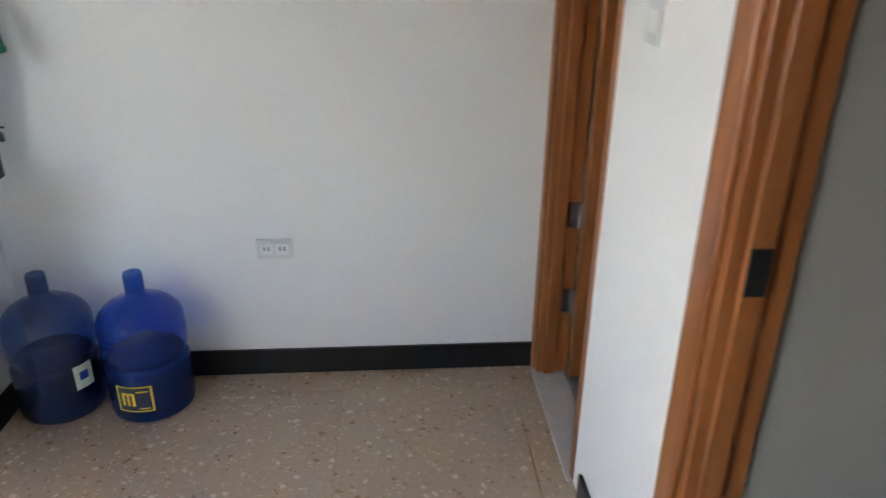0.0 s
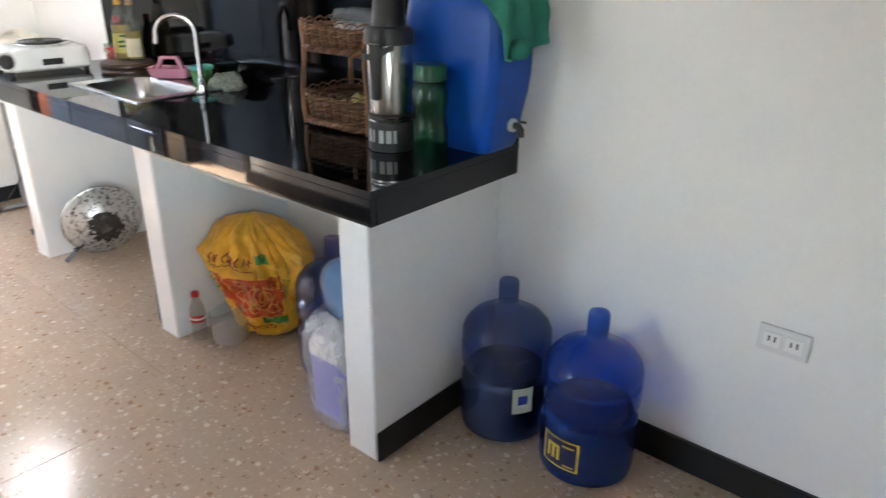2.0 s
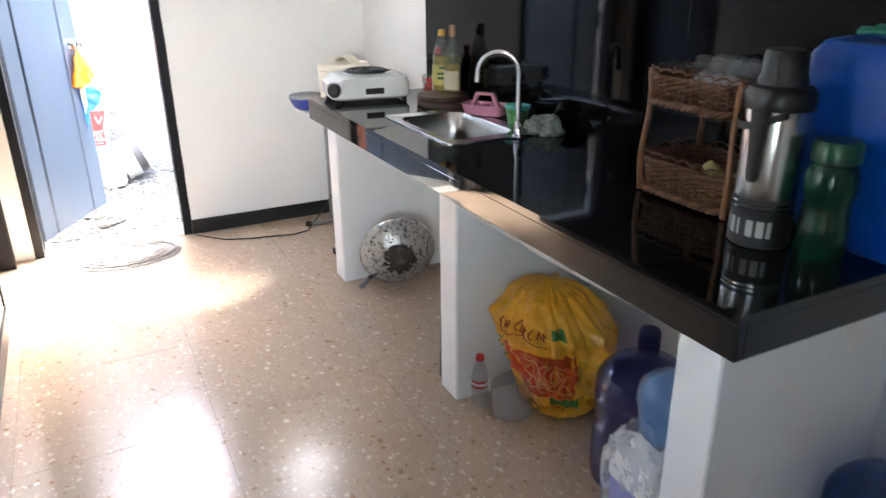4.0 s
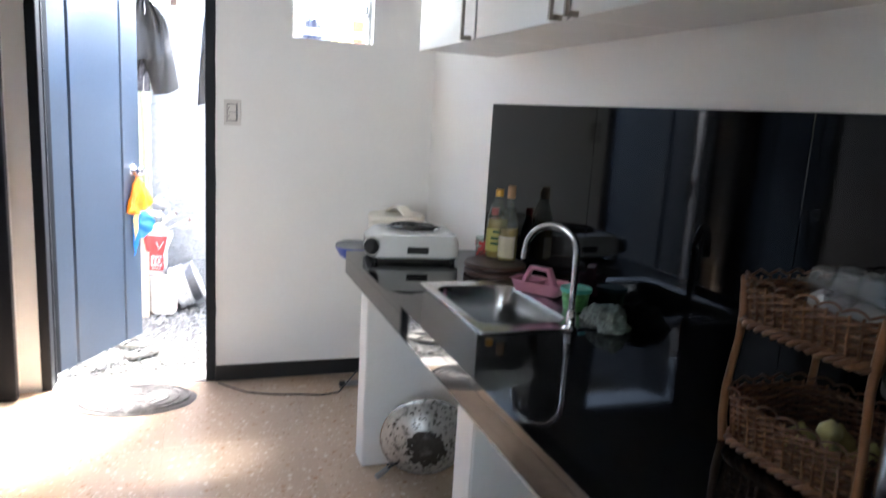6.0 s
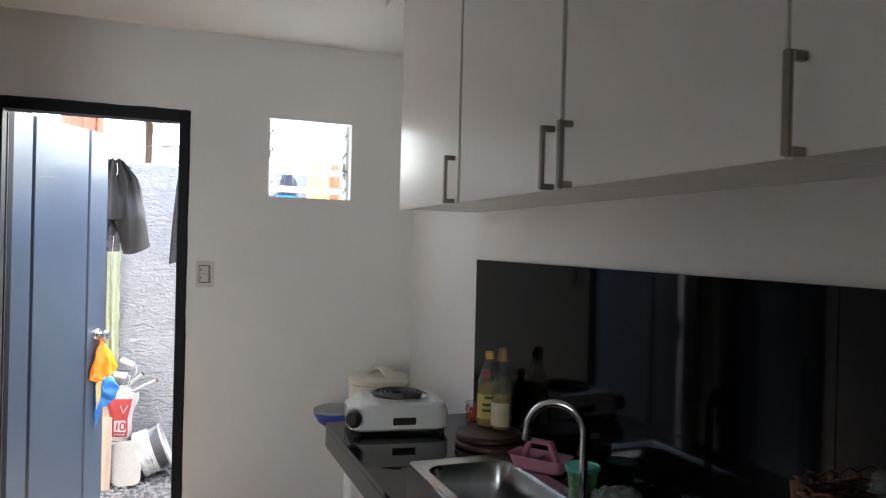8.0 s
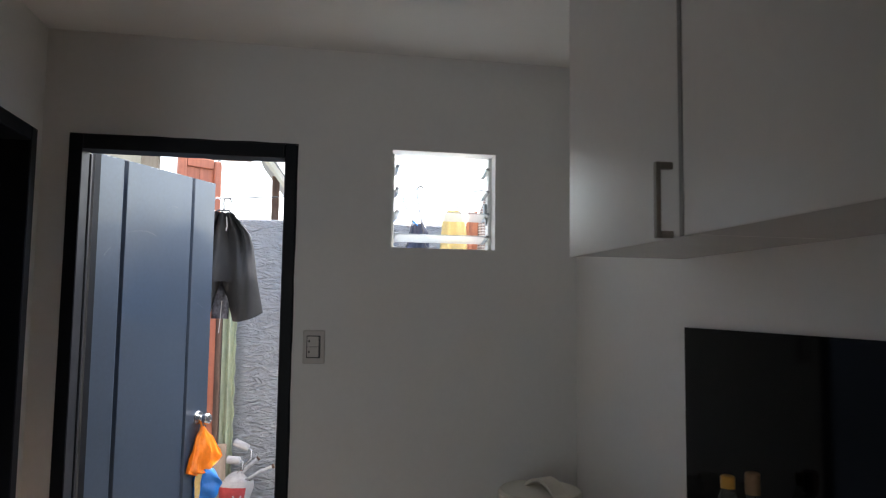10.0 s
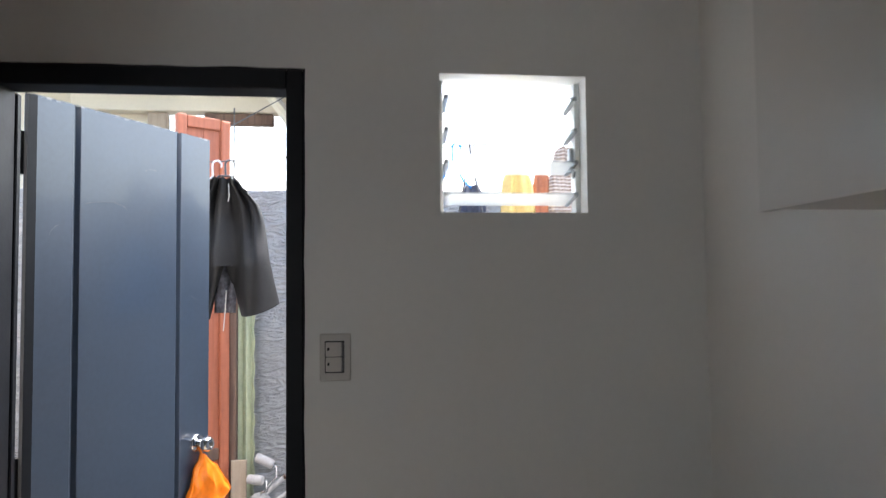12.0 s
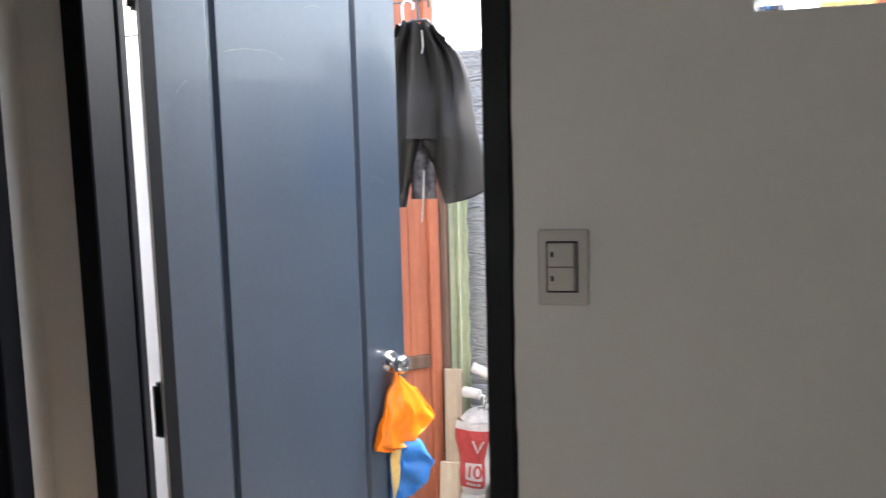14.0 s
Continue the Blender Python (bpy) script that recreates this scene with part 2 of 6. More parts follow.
def lathe(profile, segs=32, bm=None, m=None, sx=1.0, sy=1.0):
    """A body of revolution from (radius, height) pairs."""
    own = bmesh.new()
    rings = []
    for r, z in profile:
        if r < 1e-5:
            rings.append([own.verts.new((0, 0, z))])
        else:
            rings.append([own.verts.new((r * sx * math.cos(2 * math.pi * i / segs), r * sy * math.sin(2 * math.pi * i / segs), z)) for i in range(segs)])
    for a, b in zip(rings, rings[1:]):
        for i in range(segs):
            j = (i + 1) % segs
            if len(a) == 1 and len(b) > 1:
                own.faces.new((a[0], b[i], b[j]))
            elif len(b) == 1 and len(a) > 1:
                own.faces.new((a[i], a[j], b[0]))
            elif len(a) > 1:
                own.faces.new((a[i], a[j], b[j], b[i]))
    if m is not None:
        own.transform(m)
    return merge(bm, own)


def tube(points, radius, segs=8, bm=None, closed=False):
    """A round bar along points; radius one number or one for each point."""
    own = bmesh.new()
    pts = [Vector(p) for p in points]
    k = len(pts)
    rings, up = [], None
    for i, p in enumerate(pts):
        a = pts[(i - 1) % k] if (closed or i) else p
        b = pts[(i + 1) % k] if (closed or i < k - 1) else p
        d = (b - a).normalized()
        if up is None:
            up = d.orthogonal().normalized()
        up = (up - d * up.dot(d)).normalized()
        side = d.cross(up)
        r = radius[i] if isinstance(radius, (list, tuple)) else radius
        rings.append([own.verts.new(p + (up * math.cos(2 * math.pi * s / segs) + side * math.sin(2 * math.pi * s / segs)) * r) for s in range(segs)])
    for i in range(k if closed else k - 1):
        a, b = rings[i], rings[(i + 1) % k]
        for s in range(segs):
            own.faces.new((a[s], a[(s + 1) % segs], b[(s + 1) % segs], b[s]))
    if not closed:
        own.faces.new(rings[0])
        own.faces.new(rings[-1])
    return merge(bm, own)


def arc(centre, radius, a0, a1, n, axis="y"):
    out = []
    for i in range(n + 1):
        a = radians(a0 + (a1 - a0) * i / n)
        c, s = radius * math.cos(a), radius * math.sin(a)
        x, y, z = centre
        out.append((x + c, y, z + s) if axis == "y" else (x, y + c, z + s) if axis == "x" else (x + c, y + s, z))
    return out


def sheet(f, nu, nv, thick=0.0, bm=None):
    """A surface from a function of u and v in 0..1; thick gives it two sides."""
    own = bmesh.new()
    grid = [[own.verts.new(f(i / nu, j / nv)) for j in range(nv + 1)] for i in range(nu + 1)]
    for i in range(nu):
        for j in range(nv):
            own.faces.new((grid[i][j], grid[i + 1][j], grid[i + 1][j + 1], grid[i][j + 1]))
    if thick:
        bmesh.ops.recalc_face_normals(own, faces=own.faces[:])
        bmesh.ops.solidify(own, geom=own.faces[:], thickness=thick)
    return merge(bm, own)


def crumple(bm, amount, scale, seed=0.0):
    """Pushes vertices about by noise, for cloth, foil and sacks."""
    off = Vector((seed * 7.3, seed * 3.1, seed * 5.7))
    for v in bm.verts:
        v.co += noise.noise_vector(v.co * scale + off) * amount
    return bm


def curved_patch(r, a0, a1, z0, z1, n=10):
    return sheet(lambda u, v: Vector((r * math.cos(radians(a0 + (a1 - a0) * u)), r * math.sin(radians(a0 + (a1 - a0) * u)), z0 + (z1 - z0) * v)), n, 2)


# ---- the plan ----
XE = 5.03            # east wall
CZ = 2.49            # ceiling
YS = -1.98           # south wall beside the back door
XS = 2.2             # where the room opens to the living room
TOP, SLAB = 0.848, 0.757   # counter top and its underside
CX0, CX1, CY = 0.838, 3.312, -0.607
DY0, DY1, DZ = -1.889, -1.098, 2.116     # back door frame, outer edges
WY0, WY1, WZ0, WZ1 = -0.738, -0.334, 1.742, 2.117


def setting(name, bm, material, label, smooth=None):
    ob = part(name, bm, material, None, label, smooth, "structure")
    ob["category"] = name.split("_")[0]
    return ob


# walls
setting("wall_north", box(-0.16, XE + 1.6, 0.0, 0.15, -0.02, CZ), WALL, "white painted plaster wall behind the kitchen counter")
bm = box(-0.10, 0, DY1, WY0, 0, CZ)
box(-0.10, 0, WY1, 0, 0, CZ, bm=bm)
box(-0.10, 0, WY0, WY1, 0, WZ0, bm=bm)
box(-0.10, 0, WY0, WY1, WZ1, CZ, bm=bm)
box(-0.10, 0, DY0, DY1, DZ, CZ, bm=bm)
box(-0.10, 0, YS - 0.12, DY0, 0, CZ, bm=bm)
setting("wall_west", bm, WALL, "white painted end wall with back door and louvre window")
SX0, SX1, SZ = 0.06, 0.80, 2.11
bm = box(0, SX0, YS - 0.12, YS, 0, CZ)
box(SX0, SX1, YS - 0.12, YS, SZ, CZ, bm=bm)
box(SX1, XS, YS - 0.12, YS, 0, CZ, bm=bm)
setting("wall_south", bm, WALL, "white painted wall with a dark inner door")
# unseen wall; its opening is added to let sky light into the room
bm = box(XS - 0.12, XS, -2.6, YS - 0.12, 0, CZ)
box(XS - 0.12, XS, -5.5, -3.8, 0, CZ, bm=bm)
box(XS - 0.12, XS, -3.8, -2.6, 0, 0.85, bm=bm)
box(XS - 0.12, XS, -3.8, -2.6, 1.95, CZ, bm=bm)
setting("wall_living_west", bm, WALL, "unseen white painted living room wall")
bm = box(XS - 0.12, 2.4, -5.65, -5.5, 0, CZ)
box(4.8, XE + 0.1, -5.65, -5.5, 0, CZ, bm=bm)
box(2.4, 4.8, -5.65, -5.5, 0, CZ, bm=bm)
setting("wall_living_south", bm, WALL, "unseen white painted living room wall")
B0, B1 = -0.03, -0.62     # bathroom door
D0, D1 = -1.24, -2.18     # bedroom door
bm = box(XE, XE + 0.1, B0, 0, 0, CZ)
box(XE, XE + 0.1, B1, B0, 2.08, CZ, bm=bm)
box(XE, XE + 0.1, D0, B1, 0, CZ, bm=bm)
box(XE, XE + 0.1, D1, D0, 2.08, CZ, bm=bm)
box(XE, XE + 0.1, -2.31, D1, 0, CZ, bm=bm)
# unseen opening added in the living room part to hold the fill lamp
box(XE, XE + 0.1, -2.87, -2.31, 0, 0.92, bm=bm)
box(XE, XE + 0.1, -2.87, -2.31, 2.05, CZ, bm=bm)
box(XE, XE + 0.1, -5.5, -2.87, 0, CZ, bm=bm)
setting("wall_east", bm, WALL, "white painted wall with two brown door frames")
bm = box(XE + 0.1, XE + 1.6, -1.22, -1.12, 0, CZ)
box(XE + 1.5, XE + 1.6, -1.12, 0, 0, CZ, bm=bm)
setting("wall_bathroom", bm, WALL, "plain bathroom walls")
# the bedroom's shade is put into this darker wall colour
BEDROOM = mat("shade_toned_bedroom_wall", (0.30, 0.28, 0.25), 0.7, vary=0.04)
setting("wall_bedroom_east", box(XE + 2.4, XE + 2.5, -2.22, -1.26, 0, CZ), BEDROOM, "plain bedroom wall with shade put into its taupe tone")
setting("wall_bedroom_south", box(XE + 0.1, XE + 2.5, -2.30, -2.22, 0, CZ), BEDROOM, "plain bedroom wall with shade put into its taupe tone")
setting("wall_bedroom_north", box(XE + 0.1, XE + 2.5, -1.26, -1.221, 0, CZ), BEDROOM, "plain bedroom wall with shade put into its taupe tone")
bm = box(0.0, 0.95, -3.0, -2.9, 0, CZ)
box(0.95, 1.05, -3.0, YS - 0.12, 0, CZ, bm=bm)
box(-0.1, 0.0, -3.0, YS - 0.12, 0, CZ, bm=bm)
setting("wall_store_room", bm, WALL, "plain walls behind the dark inner door")
setting("ceiling", box(-0.16, XE + 2.5, -5.65, 0.15, CZ, CZ + 0.1), CEIL, "white semi-gloss painted ceiling")
setting("floor_bathroom", box(XE + 0.03, XE + 1.5, -1.12, 0, -0.05, -0.012), BATH_TILE, "grey bathroom floor")
setting("floor_bedroom", box(XE + 0.1, XE + 2.4, -2.22, -1.26, -0.05, 0.0), FLOOR, "beige bedroom floor")

# skirting
bm = box(CX1 - 0.06, XE - 0.005, -0.012, 0, 0, 0.1, 0.002)
setting("baseboard_north", bm, BLACK_BASE, "black painted skirting board")
bm = box(0, 0.012, DY1 + 0.001, 0, 0, 0.082, 0.002)
setting("baseboard_west", bm, BLACK_BASE, "black painted skirting board")
bm = box(SX1 + 0.001, XS, YS, YS + 0.012, 0, 0.09, 0.002)
setting("baseboard_south", bm, BLACK_BASE, "black painted skirting board")
bm = box(XE - 0.012, XE, D0 + 0.002, B1 - 0.08, 0, 0.1, 0.002)
box(XE - 0.012, XE, -5.5, D1 - 0.08, 0, 0.1, 0.002, bm=bm)
setting("baseboard_east", bm, BLACK_BASE, "black painted skirting board")

# ---- back door ----
door = thing("door_1", (0, 0, 0), "navy blue panelled wooden back door standing open", "door", kind="structure")
for name, b in (("jamb", (DY0, DY0 + 0.045, 0, DZ)), ("jamb", (DY1 - 0.043, DY1, 0, DZ)), ("head", (DY0 + 0.045, DY1 - 0.043, DZ - 0.052, DZ))):
    bm = box(-0.085, 0.006, b[0], b[1], b[2], b[3], 0.003)
    part(name, bm, NAVY_DARK, door, "charcoal painted wooden frame")
part("paint_edge", sheet(lambda u, v: Vector((0.0012, DY1 + v * (0.0045 + 0.0035 * noise.noise((u * 9, 1.7, 0)) + 0.002 * noise.noise((u * 31, 4.1, 0))), u * (DZ + 0.004))), 90, 1, 0.0008), NAVY_DARK, door, "wavy hand-painted edge")
part("paint_edge", sheet(lambda u, v: Vector((0.0012, DY0 + u * (DY1 - DY0), DZ + v * (0.004 + 0.003 * noise.noise((u * 7, 6.2, 0))))), 50, 1, 0.0008), NAVY_DARK, door, "wavy hand-painted edge")
# the stop's lit face is put in as the leaf's lighter navy
bm = box(-0.105, -0.0855, DY0 + 0.004, DY0 + 0.036, 0, DZ - 0.052, 0.005, 2)
part("stop", bm, NAVY, door)
part("stop_edge", box(-0.109, -0.0855, DY0 + 0.0365, DY0 + 0.050, 0, DZ - 0.052, 0.003), NAVY_DARK, door)
bm = box(-0.14, 0.0, DY0 + 0.045, DY1 - 0.043, -0.03, 0.006, 0.002)
part("sill", bm, MARBLE, door, "worn grey concrete door sill")
HX, HY = -0.195, -1.858
leaf = thing("leaf", (HX, HY, 0), "navy enamelled door leaf with two grooves", "", rz=math.degrees(math.atan2(0.345, -0.615)))
del leaf["label"]
leaf.parent = door
LW, LT, LZ = 0.71, 0.038, 2.088
# local x runs from the hinges to the lock, local -y towards the room
fr = -LT / 2
outline = [(0.0, fr + 0.002), (0.002, fr)]
for g, half in ((0.141, 0.013), (0.552, 0.012)):
    outline += [(g - half, fr), (g - half * 0.8, fr + 0.0012), (g - 0.002, fr + 0.012), (g + 0.003, fr + 0.012), (g + half * 0.85, fr + 0.0012), (g + half, fr)]
outline += [(LW - 0.003, fr), (LW, fr + 0.003), (LW, LT / 2), (0.0, LT / 2)]
bm = loft([[Vector((x, y, z)) for x, y in outline] for z in (0.02, LZ - 0.001, LZ)], cap_first=True)
# shade on the leaf's hinge side, put in as a dark strip
part("hinge_edge", box(-0.018, 0.010, -LT / 2 - 0.0012, -LT / 2 + 0.012, 0.021, LZ - 0.002), NAVY_DARK, leaf, "dark strip for the shaded door edge")
panel = part("panel", bm, NAVY, leaf, "navy enamelled boards, scratched and chipped along the top")
CHIP = mat("chipped_pale_primer", (0.30, 0.31, 0.32), 0.7, vary=0.3, scale=60)
random.seed(11)
bm = bmesh.new()
for k in range(26):
    x, w, h = random.uniform(0.01, LW - 0.03), random.uniform(0.004, 0.016), random.uniform(0.0015, 0.0045)
    box(x, x + w, -LT / 2 - 0.0006, -LT / 2 + 0.004, LZ - 0.001 - h, LZ + 0.0004, bm=bm)
part("chipped_paint", bm, CHIP, leaf, "pale chips along the top edge")
for x, z, dx, dz in ((0.17, 1.80, 0.10, 0.012), (0.26, 1.815, 0.07, -0.018), (0.40, 1.93, 0.05, 0.006), (0.05, 1.70, 0.03, 0.03), (0.60, 1.52, 0.05, -0.02)):
    pts = [(x + dx * q, -LT / 2 - 0.0002, z + dz * q + 0.006 * math.sin(3 * q)) for q in (0, 0.25, 0.5, 0.75, 1)]
    part("scratch", tube(pts, 0.0003, 5), GREY_METAL, leaf, "thin pale scratch")
kn = thing("knob", (LW - 0.065, -LT / 2, 1.003), "round stainless steel door knob with key hole", "", rx=90)
kn.parent = leaf
part("rose", lathe([(0, 0), (0.032, 0), (0.032, 0.004), (0.028, 0.010), (0.014, 0.013)], 28), CHROME, kn, smooth=40)
part("ball", lathe([(0.012, 0.012), (0.012, 0.028), (0.022, 0.034), (0.027, 0.044), (0.026, 0.056), (0.020, 0.064), (0.010, 0.066), (0.008, 0.062), (0, 0.062)], 28), CHROME, kn, smooth=40)
part("key_plug", lathe([(0.006, 0.060), (0.006, 0.068), (0, 0.068)], 16), BRONZE, kn, smooth=40)
for z in (0.22, 1.035, 1.925):
    bm = tube([(-0.012, 0.012, z - 0.06), (-0.012, 0.012, z + 0.06)], 0.007, 10)
    box(-0.010, 0.0, -0.006, 0.010, z - 0.055, z + 0.055, bm=bm)
    box(-0.028, -0.012, 0.006, 0.012, z - 0.055, z + 0.055, bm=bm)
    part("hinge", bm, BLACK_PL, leaf, "black painted steel hinge")

# ---- louvre window ----
win = thing("window_1", (0, 0, 0), "small louvre window with open frosted glass blades", "window", kind="structure")
GLASS = thin("frosted_blade_glass", (0.95, 0.97, 0.97), 0.35, 0.3, (0.86, 0.9, 0.9))
ALU = mat("grey_aluminium", (0.42, 0.43, 0.44), 0.4, metal=0.7, vary=0.1)
for y in (WY0, WY1 - 0.016):
    bm = box(-0.098, -0.058, y + 0.001, y + 0.015, WZ0 + 0.002, WZ1 - 0.002, 0.001)
    part("channel", bm, WHITE_PL, win, "white painted louvre channel")
for i in range(4):
    z = WZ0 + 0.045 + i * 0.089
    for y, s in ((WY0 + 0.016, 1), (WY1 - 0.016, -1)):
        bm = box(-0.05, 0.05, 0, 0.012, -0.006, 0.006, 0.001)
        bm.transform(pose(-0.078, y - (0.012 if s < 0 else 0), z, 0, -11, 0))
        part("blade_clip", bm, ALU, win, "grey metal blade clip")
    bm = box(-0.052, 0.052, WY0 + 0.02, WY1 - 0.02, -0.0025, 0.0025)
    bm.transform(pose(-0.078, 0, z, 0, -11, 0))
    b = part("blade", bm, GLASS, win, "frosted glass blade")
    b.visible_shadow = False
bm = box(-0.085, -0.06, WY1 - 0.03, WY1 - 0.018, WZ0 + 0.12, WZ0 + 0.19, 0.003)
tube([(-0.06, WY1 - 0.024, WZ0 + 0.13), (-0.035, WY1 - 0.026, WZ0 + 0.115), (-0.03, WY1 - 0.03, WZ0 + 0.10)], 0.005, 8, bm=bm)
part("lever", bm, ALU, win, "grey louvre lever")

# ---- inner dark door ----
door2 = thing("door_2", (0, 0, 0), "dark navy inner door in a charcoal frame", "door", kind="structure")
part("jamb", box(SX0, SX0 + 0.05, YS - 0.13, YS + 0.008, 0, SZ, 0.003), NAVY_DARK, door2)
part("jamb", box(SX1 - 0.05, SX1, YS - 0.13, YS + 0.008, 0, SZ, 0.003), NAVY_DARK, door2)
part("head", box(SX0 + 0.05, SX1 - 0.05, YS - 0.13, YS + 0.008, SZ - 0.05, SZ, 0.003), NAVY_DARK, door2)
bm = bmesh.new()
for a, b, d in ((0.055, 0.2, 0), (0.2, 0.216, 1), (0.216, 0.53, 0), (0.53, 0.546, 1), (0.546, 0.685, 0)):
    box(SX0 + a, SX0 + b, YS - 0.125, YS - 0.09 - (0.006 if d else 0), 0.015, SZ - 0.06, bm=bm)
part("leaf", bm, NAVY, door2)
part("knob", lathe([(0, 0), (0.03, 0), (0.028, 0.01), (0.012, 0.012), (0.012, 0.03), (0.026, 0.045), (0.02, 0.064), (0, 0.066)], 24,
                   m=pose(SX0 + 0.63, YS - 0.09, 1.0, -90, 0, 0)), CHROME, door2, smooth=40)

# ---- brown doors ----


def brown_door(name, y0, y1, top, label):
    d = thing(name, (0, 0, 0), label, "door", kind="structure")
    for y, s in ((y0, -1), (y1, 1)):
        a, b = sorted((y, y + s * 0.032))
        part("jamb", box(XE - 0.004, XE + 0.106, a, b, 0, top - 0.03, 0.002), BROWN, d)
        a, b = sorted((y - s * (0.028 if y > -0.1 else 0.06), y + s * 0.012))
        if name == "door_3" and y == y1:
            continue
        part("casing", box(XE - 0.016, XE - 0.004, a, b, 0, top + 0.045, 0.003), BROWN, d)
        a, b = sorted((y + s * 0.032, y + s * 0.044))
        part("stop", box(XE + 0.02, XE + 0.06, a, b, 0, top - 0.042, 0.002), BROWN, d)
    part("head", box(XE - 0.004, XE + 0.106, y1, y0, top - 0.03, top, 0.002), BROWN, d)
    part("head_casing", box(XE - 0.016, XE - 0.004, y1 - 0.05, y0 + 0.02, top + 0.045, top + 0.11, 0.003), BROWN, d)
    return d


d3 = brown_door("door_3", B0, B1, 2.08, "orange-brown varnished bathroom door swung inwards")
bm = box(XE + 0.105, XE + 0.66, B0 - 0.088, B0 - 0.052, 0.015, 2.03, 0.003)
part("leaf", bm, BROWN, d3, "orange-brown varnished door leaf")
for z in (0.3, 0.62, 1.35):
    bm = tube([(XE + 0.10, B0 - 0.046, z - 0.045), (XE + 0.10, B0 - 0.046, z + 0.045)], 0.006, 10)
    box(XE + 0.07, XE + 0.10, B0 - 0.0345, B0 - 0.0325, z - 0.045, z + 0.045, bm=bm)
    part("hinge", bm, STEEL, d3, "steel butt hinge")
setting("threshold_bathroom", box(XE - 0.02, XE + 0.1, B1, B0, -0.02, 0.008, 0.002), MARBLE, "grey marble bathroom threshold")
d4 = brown_door("door_4", D0, D1, 2.08, "orange-brown varnished bedroom door frame")
bm = box(XE + 0.022, XE + 0.058, D0 - 0.0465, D0 - 0.0442, 0.965, 1.045)
part("strike_plate", bm, BLACK_PL, d4, "dark steel strike plate")
setting("threshold_bedroom", box(XE, XE + 0.1, D1, D0, -0.02, 0.003, 0.001), MARBLE, "grey bedroom threshold")

# ---- counter ----
for i, (a, b) in enumerate(((0.935, 1.05), (2.07, 2.185), (3.135, 3.25))):
    t = thing("counter_support", (a, 0, 0), "white plastered masonry pier under the counter", "pier", "counter piers")
    part("pier", box(0, b - a, -0.555, -0.002, 0, SLAB - 0.002, 0.004, 2), PLASTER, t)
    # added sheet: brightness of the lit front put into a lighter white
    part("lit_front", box(0.003, b - a - 0.003, -0.558, -0.5552, 0.004, SLAB - 0.004, 0.001), WALL, t, "smooth front sheet, lighter for the light falling on it")
    if i == 2:
        part("skirting", box(b - a, b - a + 0.008, -0.553, -0.014, 0, 0.098, 0.001), BLACK_BASE, t, "black painted skirting")
SK = (1.43, 1.955, -0.445, -0.135)
bm = bmesh.new()
for a, b, c, d in ((CX0, SK[0], CY, -0.002), (SK[1], CX1, CY, -0.002), (SK[0], SK[1], CY, SK[2]), (SK[0], SK[1], SK[3], -0.002)):
    box(a, b, c, d, TOP - 0.02, TOP, bm=bm)
bmesh.ops.remove_doubles(bm, verts=bm.verts[:], dist=0.0005)
ct = thing("countertop", (0, 0, 0), "black polished granite kitchen countertop with deep front edge", "countertop")
part("top_slab", bm, GRANITE, ct)
part("front_edge", box(CX0, CX1, CY, CY + 0.02, SLAB, TOP - 0.0205, 0.0015), GRANITE, ct)
part("side_edge", box(CX1 - 0.02, CX1, CY + 0.021, -0.002, SLAB, TOP - 0.0205, 0.0015), GRANITE, ct)
part("side_edge", box(CX0, CX0 + 0.02, CY + 0.021, -0.002, SLAB, TOP - 0.0205, 0.0015), GRANITE, ct)
part("concrete_bed", box(CX0 + 0.021, SK[0] - 0.02, CY + 0.021, -0.003, SLAB + 0.002, TOP - 0.021), PLASTER, ct, "white plastered concrete underside")
part("concrete_bed", box(SK[1] + 0.02, CX1 - 0.021, CY + 0.021, -0.003, SLAB + 0.002, TOP - 0.021), PLASTER, ct, "white plastered concrete underside")


def spill(u, v):
    x = 2.2 + u * 0.85
    n = noise.noise((x * 9, 0.3, 0)) * 0.5 + noise.noise((x * 31, 2.3, 0)) * 0.3
    return Vector((x, CY + 0.003 + v * 0.06, SLAB + 0.002 - (0.026 + 0.022 * n) * math.sin(math.pi * v) ** 0.6 * math.sin(math.pi * u) ** 0.4))


part("mortar_spill", sheet(spill, 60, 6, 0.004), MORTAR, ct, "rough pale mortar left along the lower edge", smooth=60)
t = thing("splashback", (0, 0, 0), "glossy black splashback tiles above the counter", "splashback")
for a, b in ((0.855, 1.69), (1.691, 2.527), (2.528, CX1)):
    bm = box(a, b, -0.012, -0.001, TOP + 0.001, 1.472, 0.001)
    for v in bm.verts:
        if v.co.z > 1.4:
            v.co.z -= (v.co.x - 0.855) * 0.0048
    part("tile", bm, GLASS_BLACK, t)

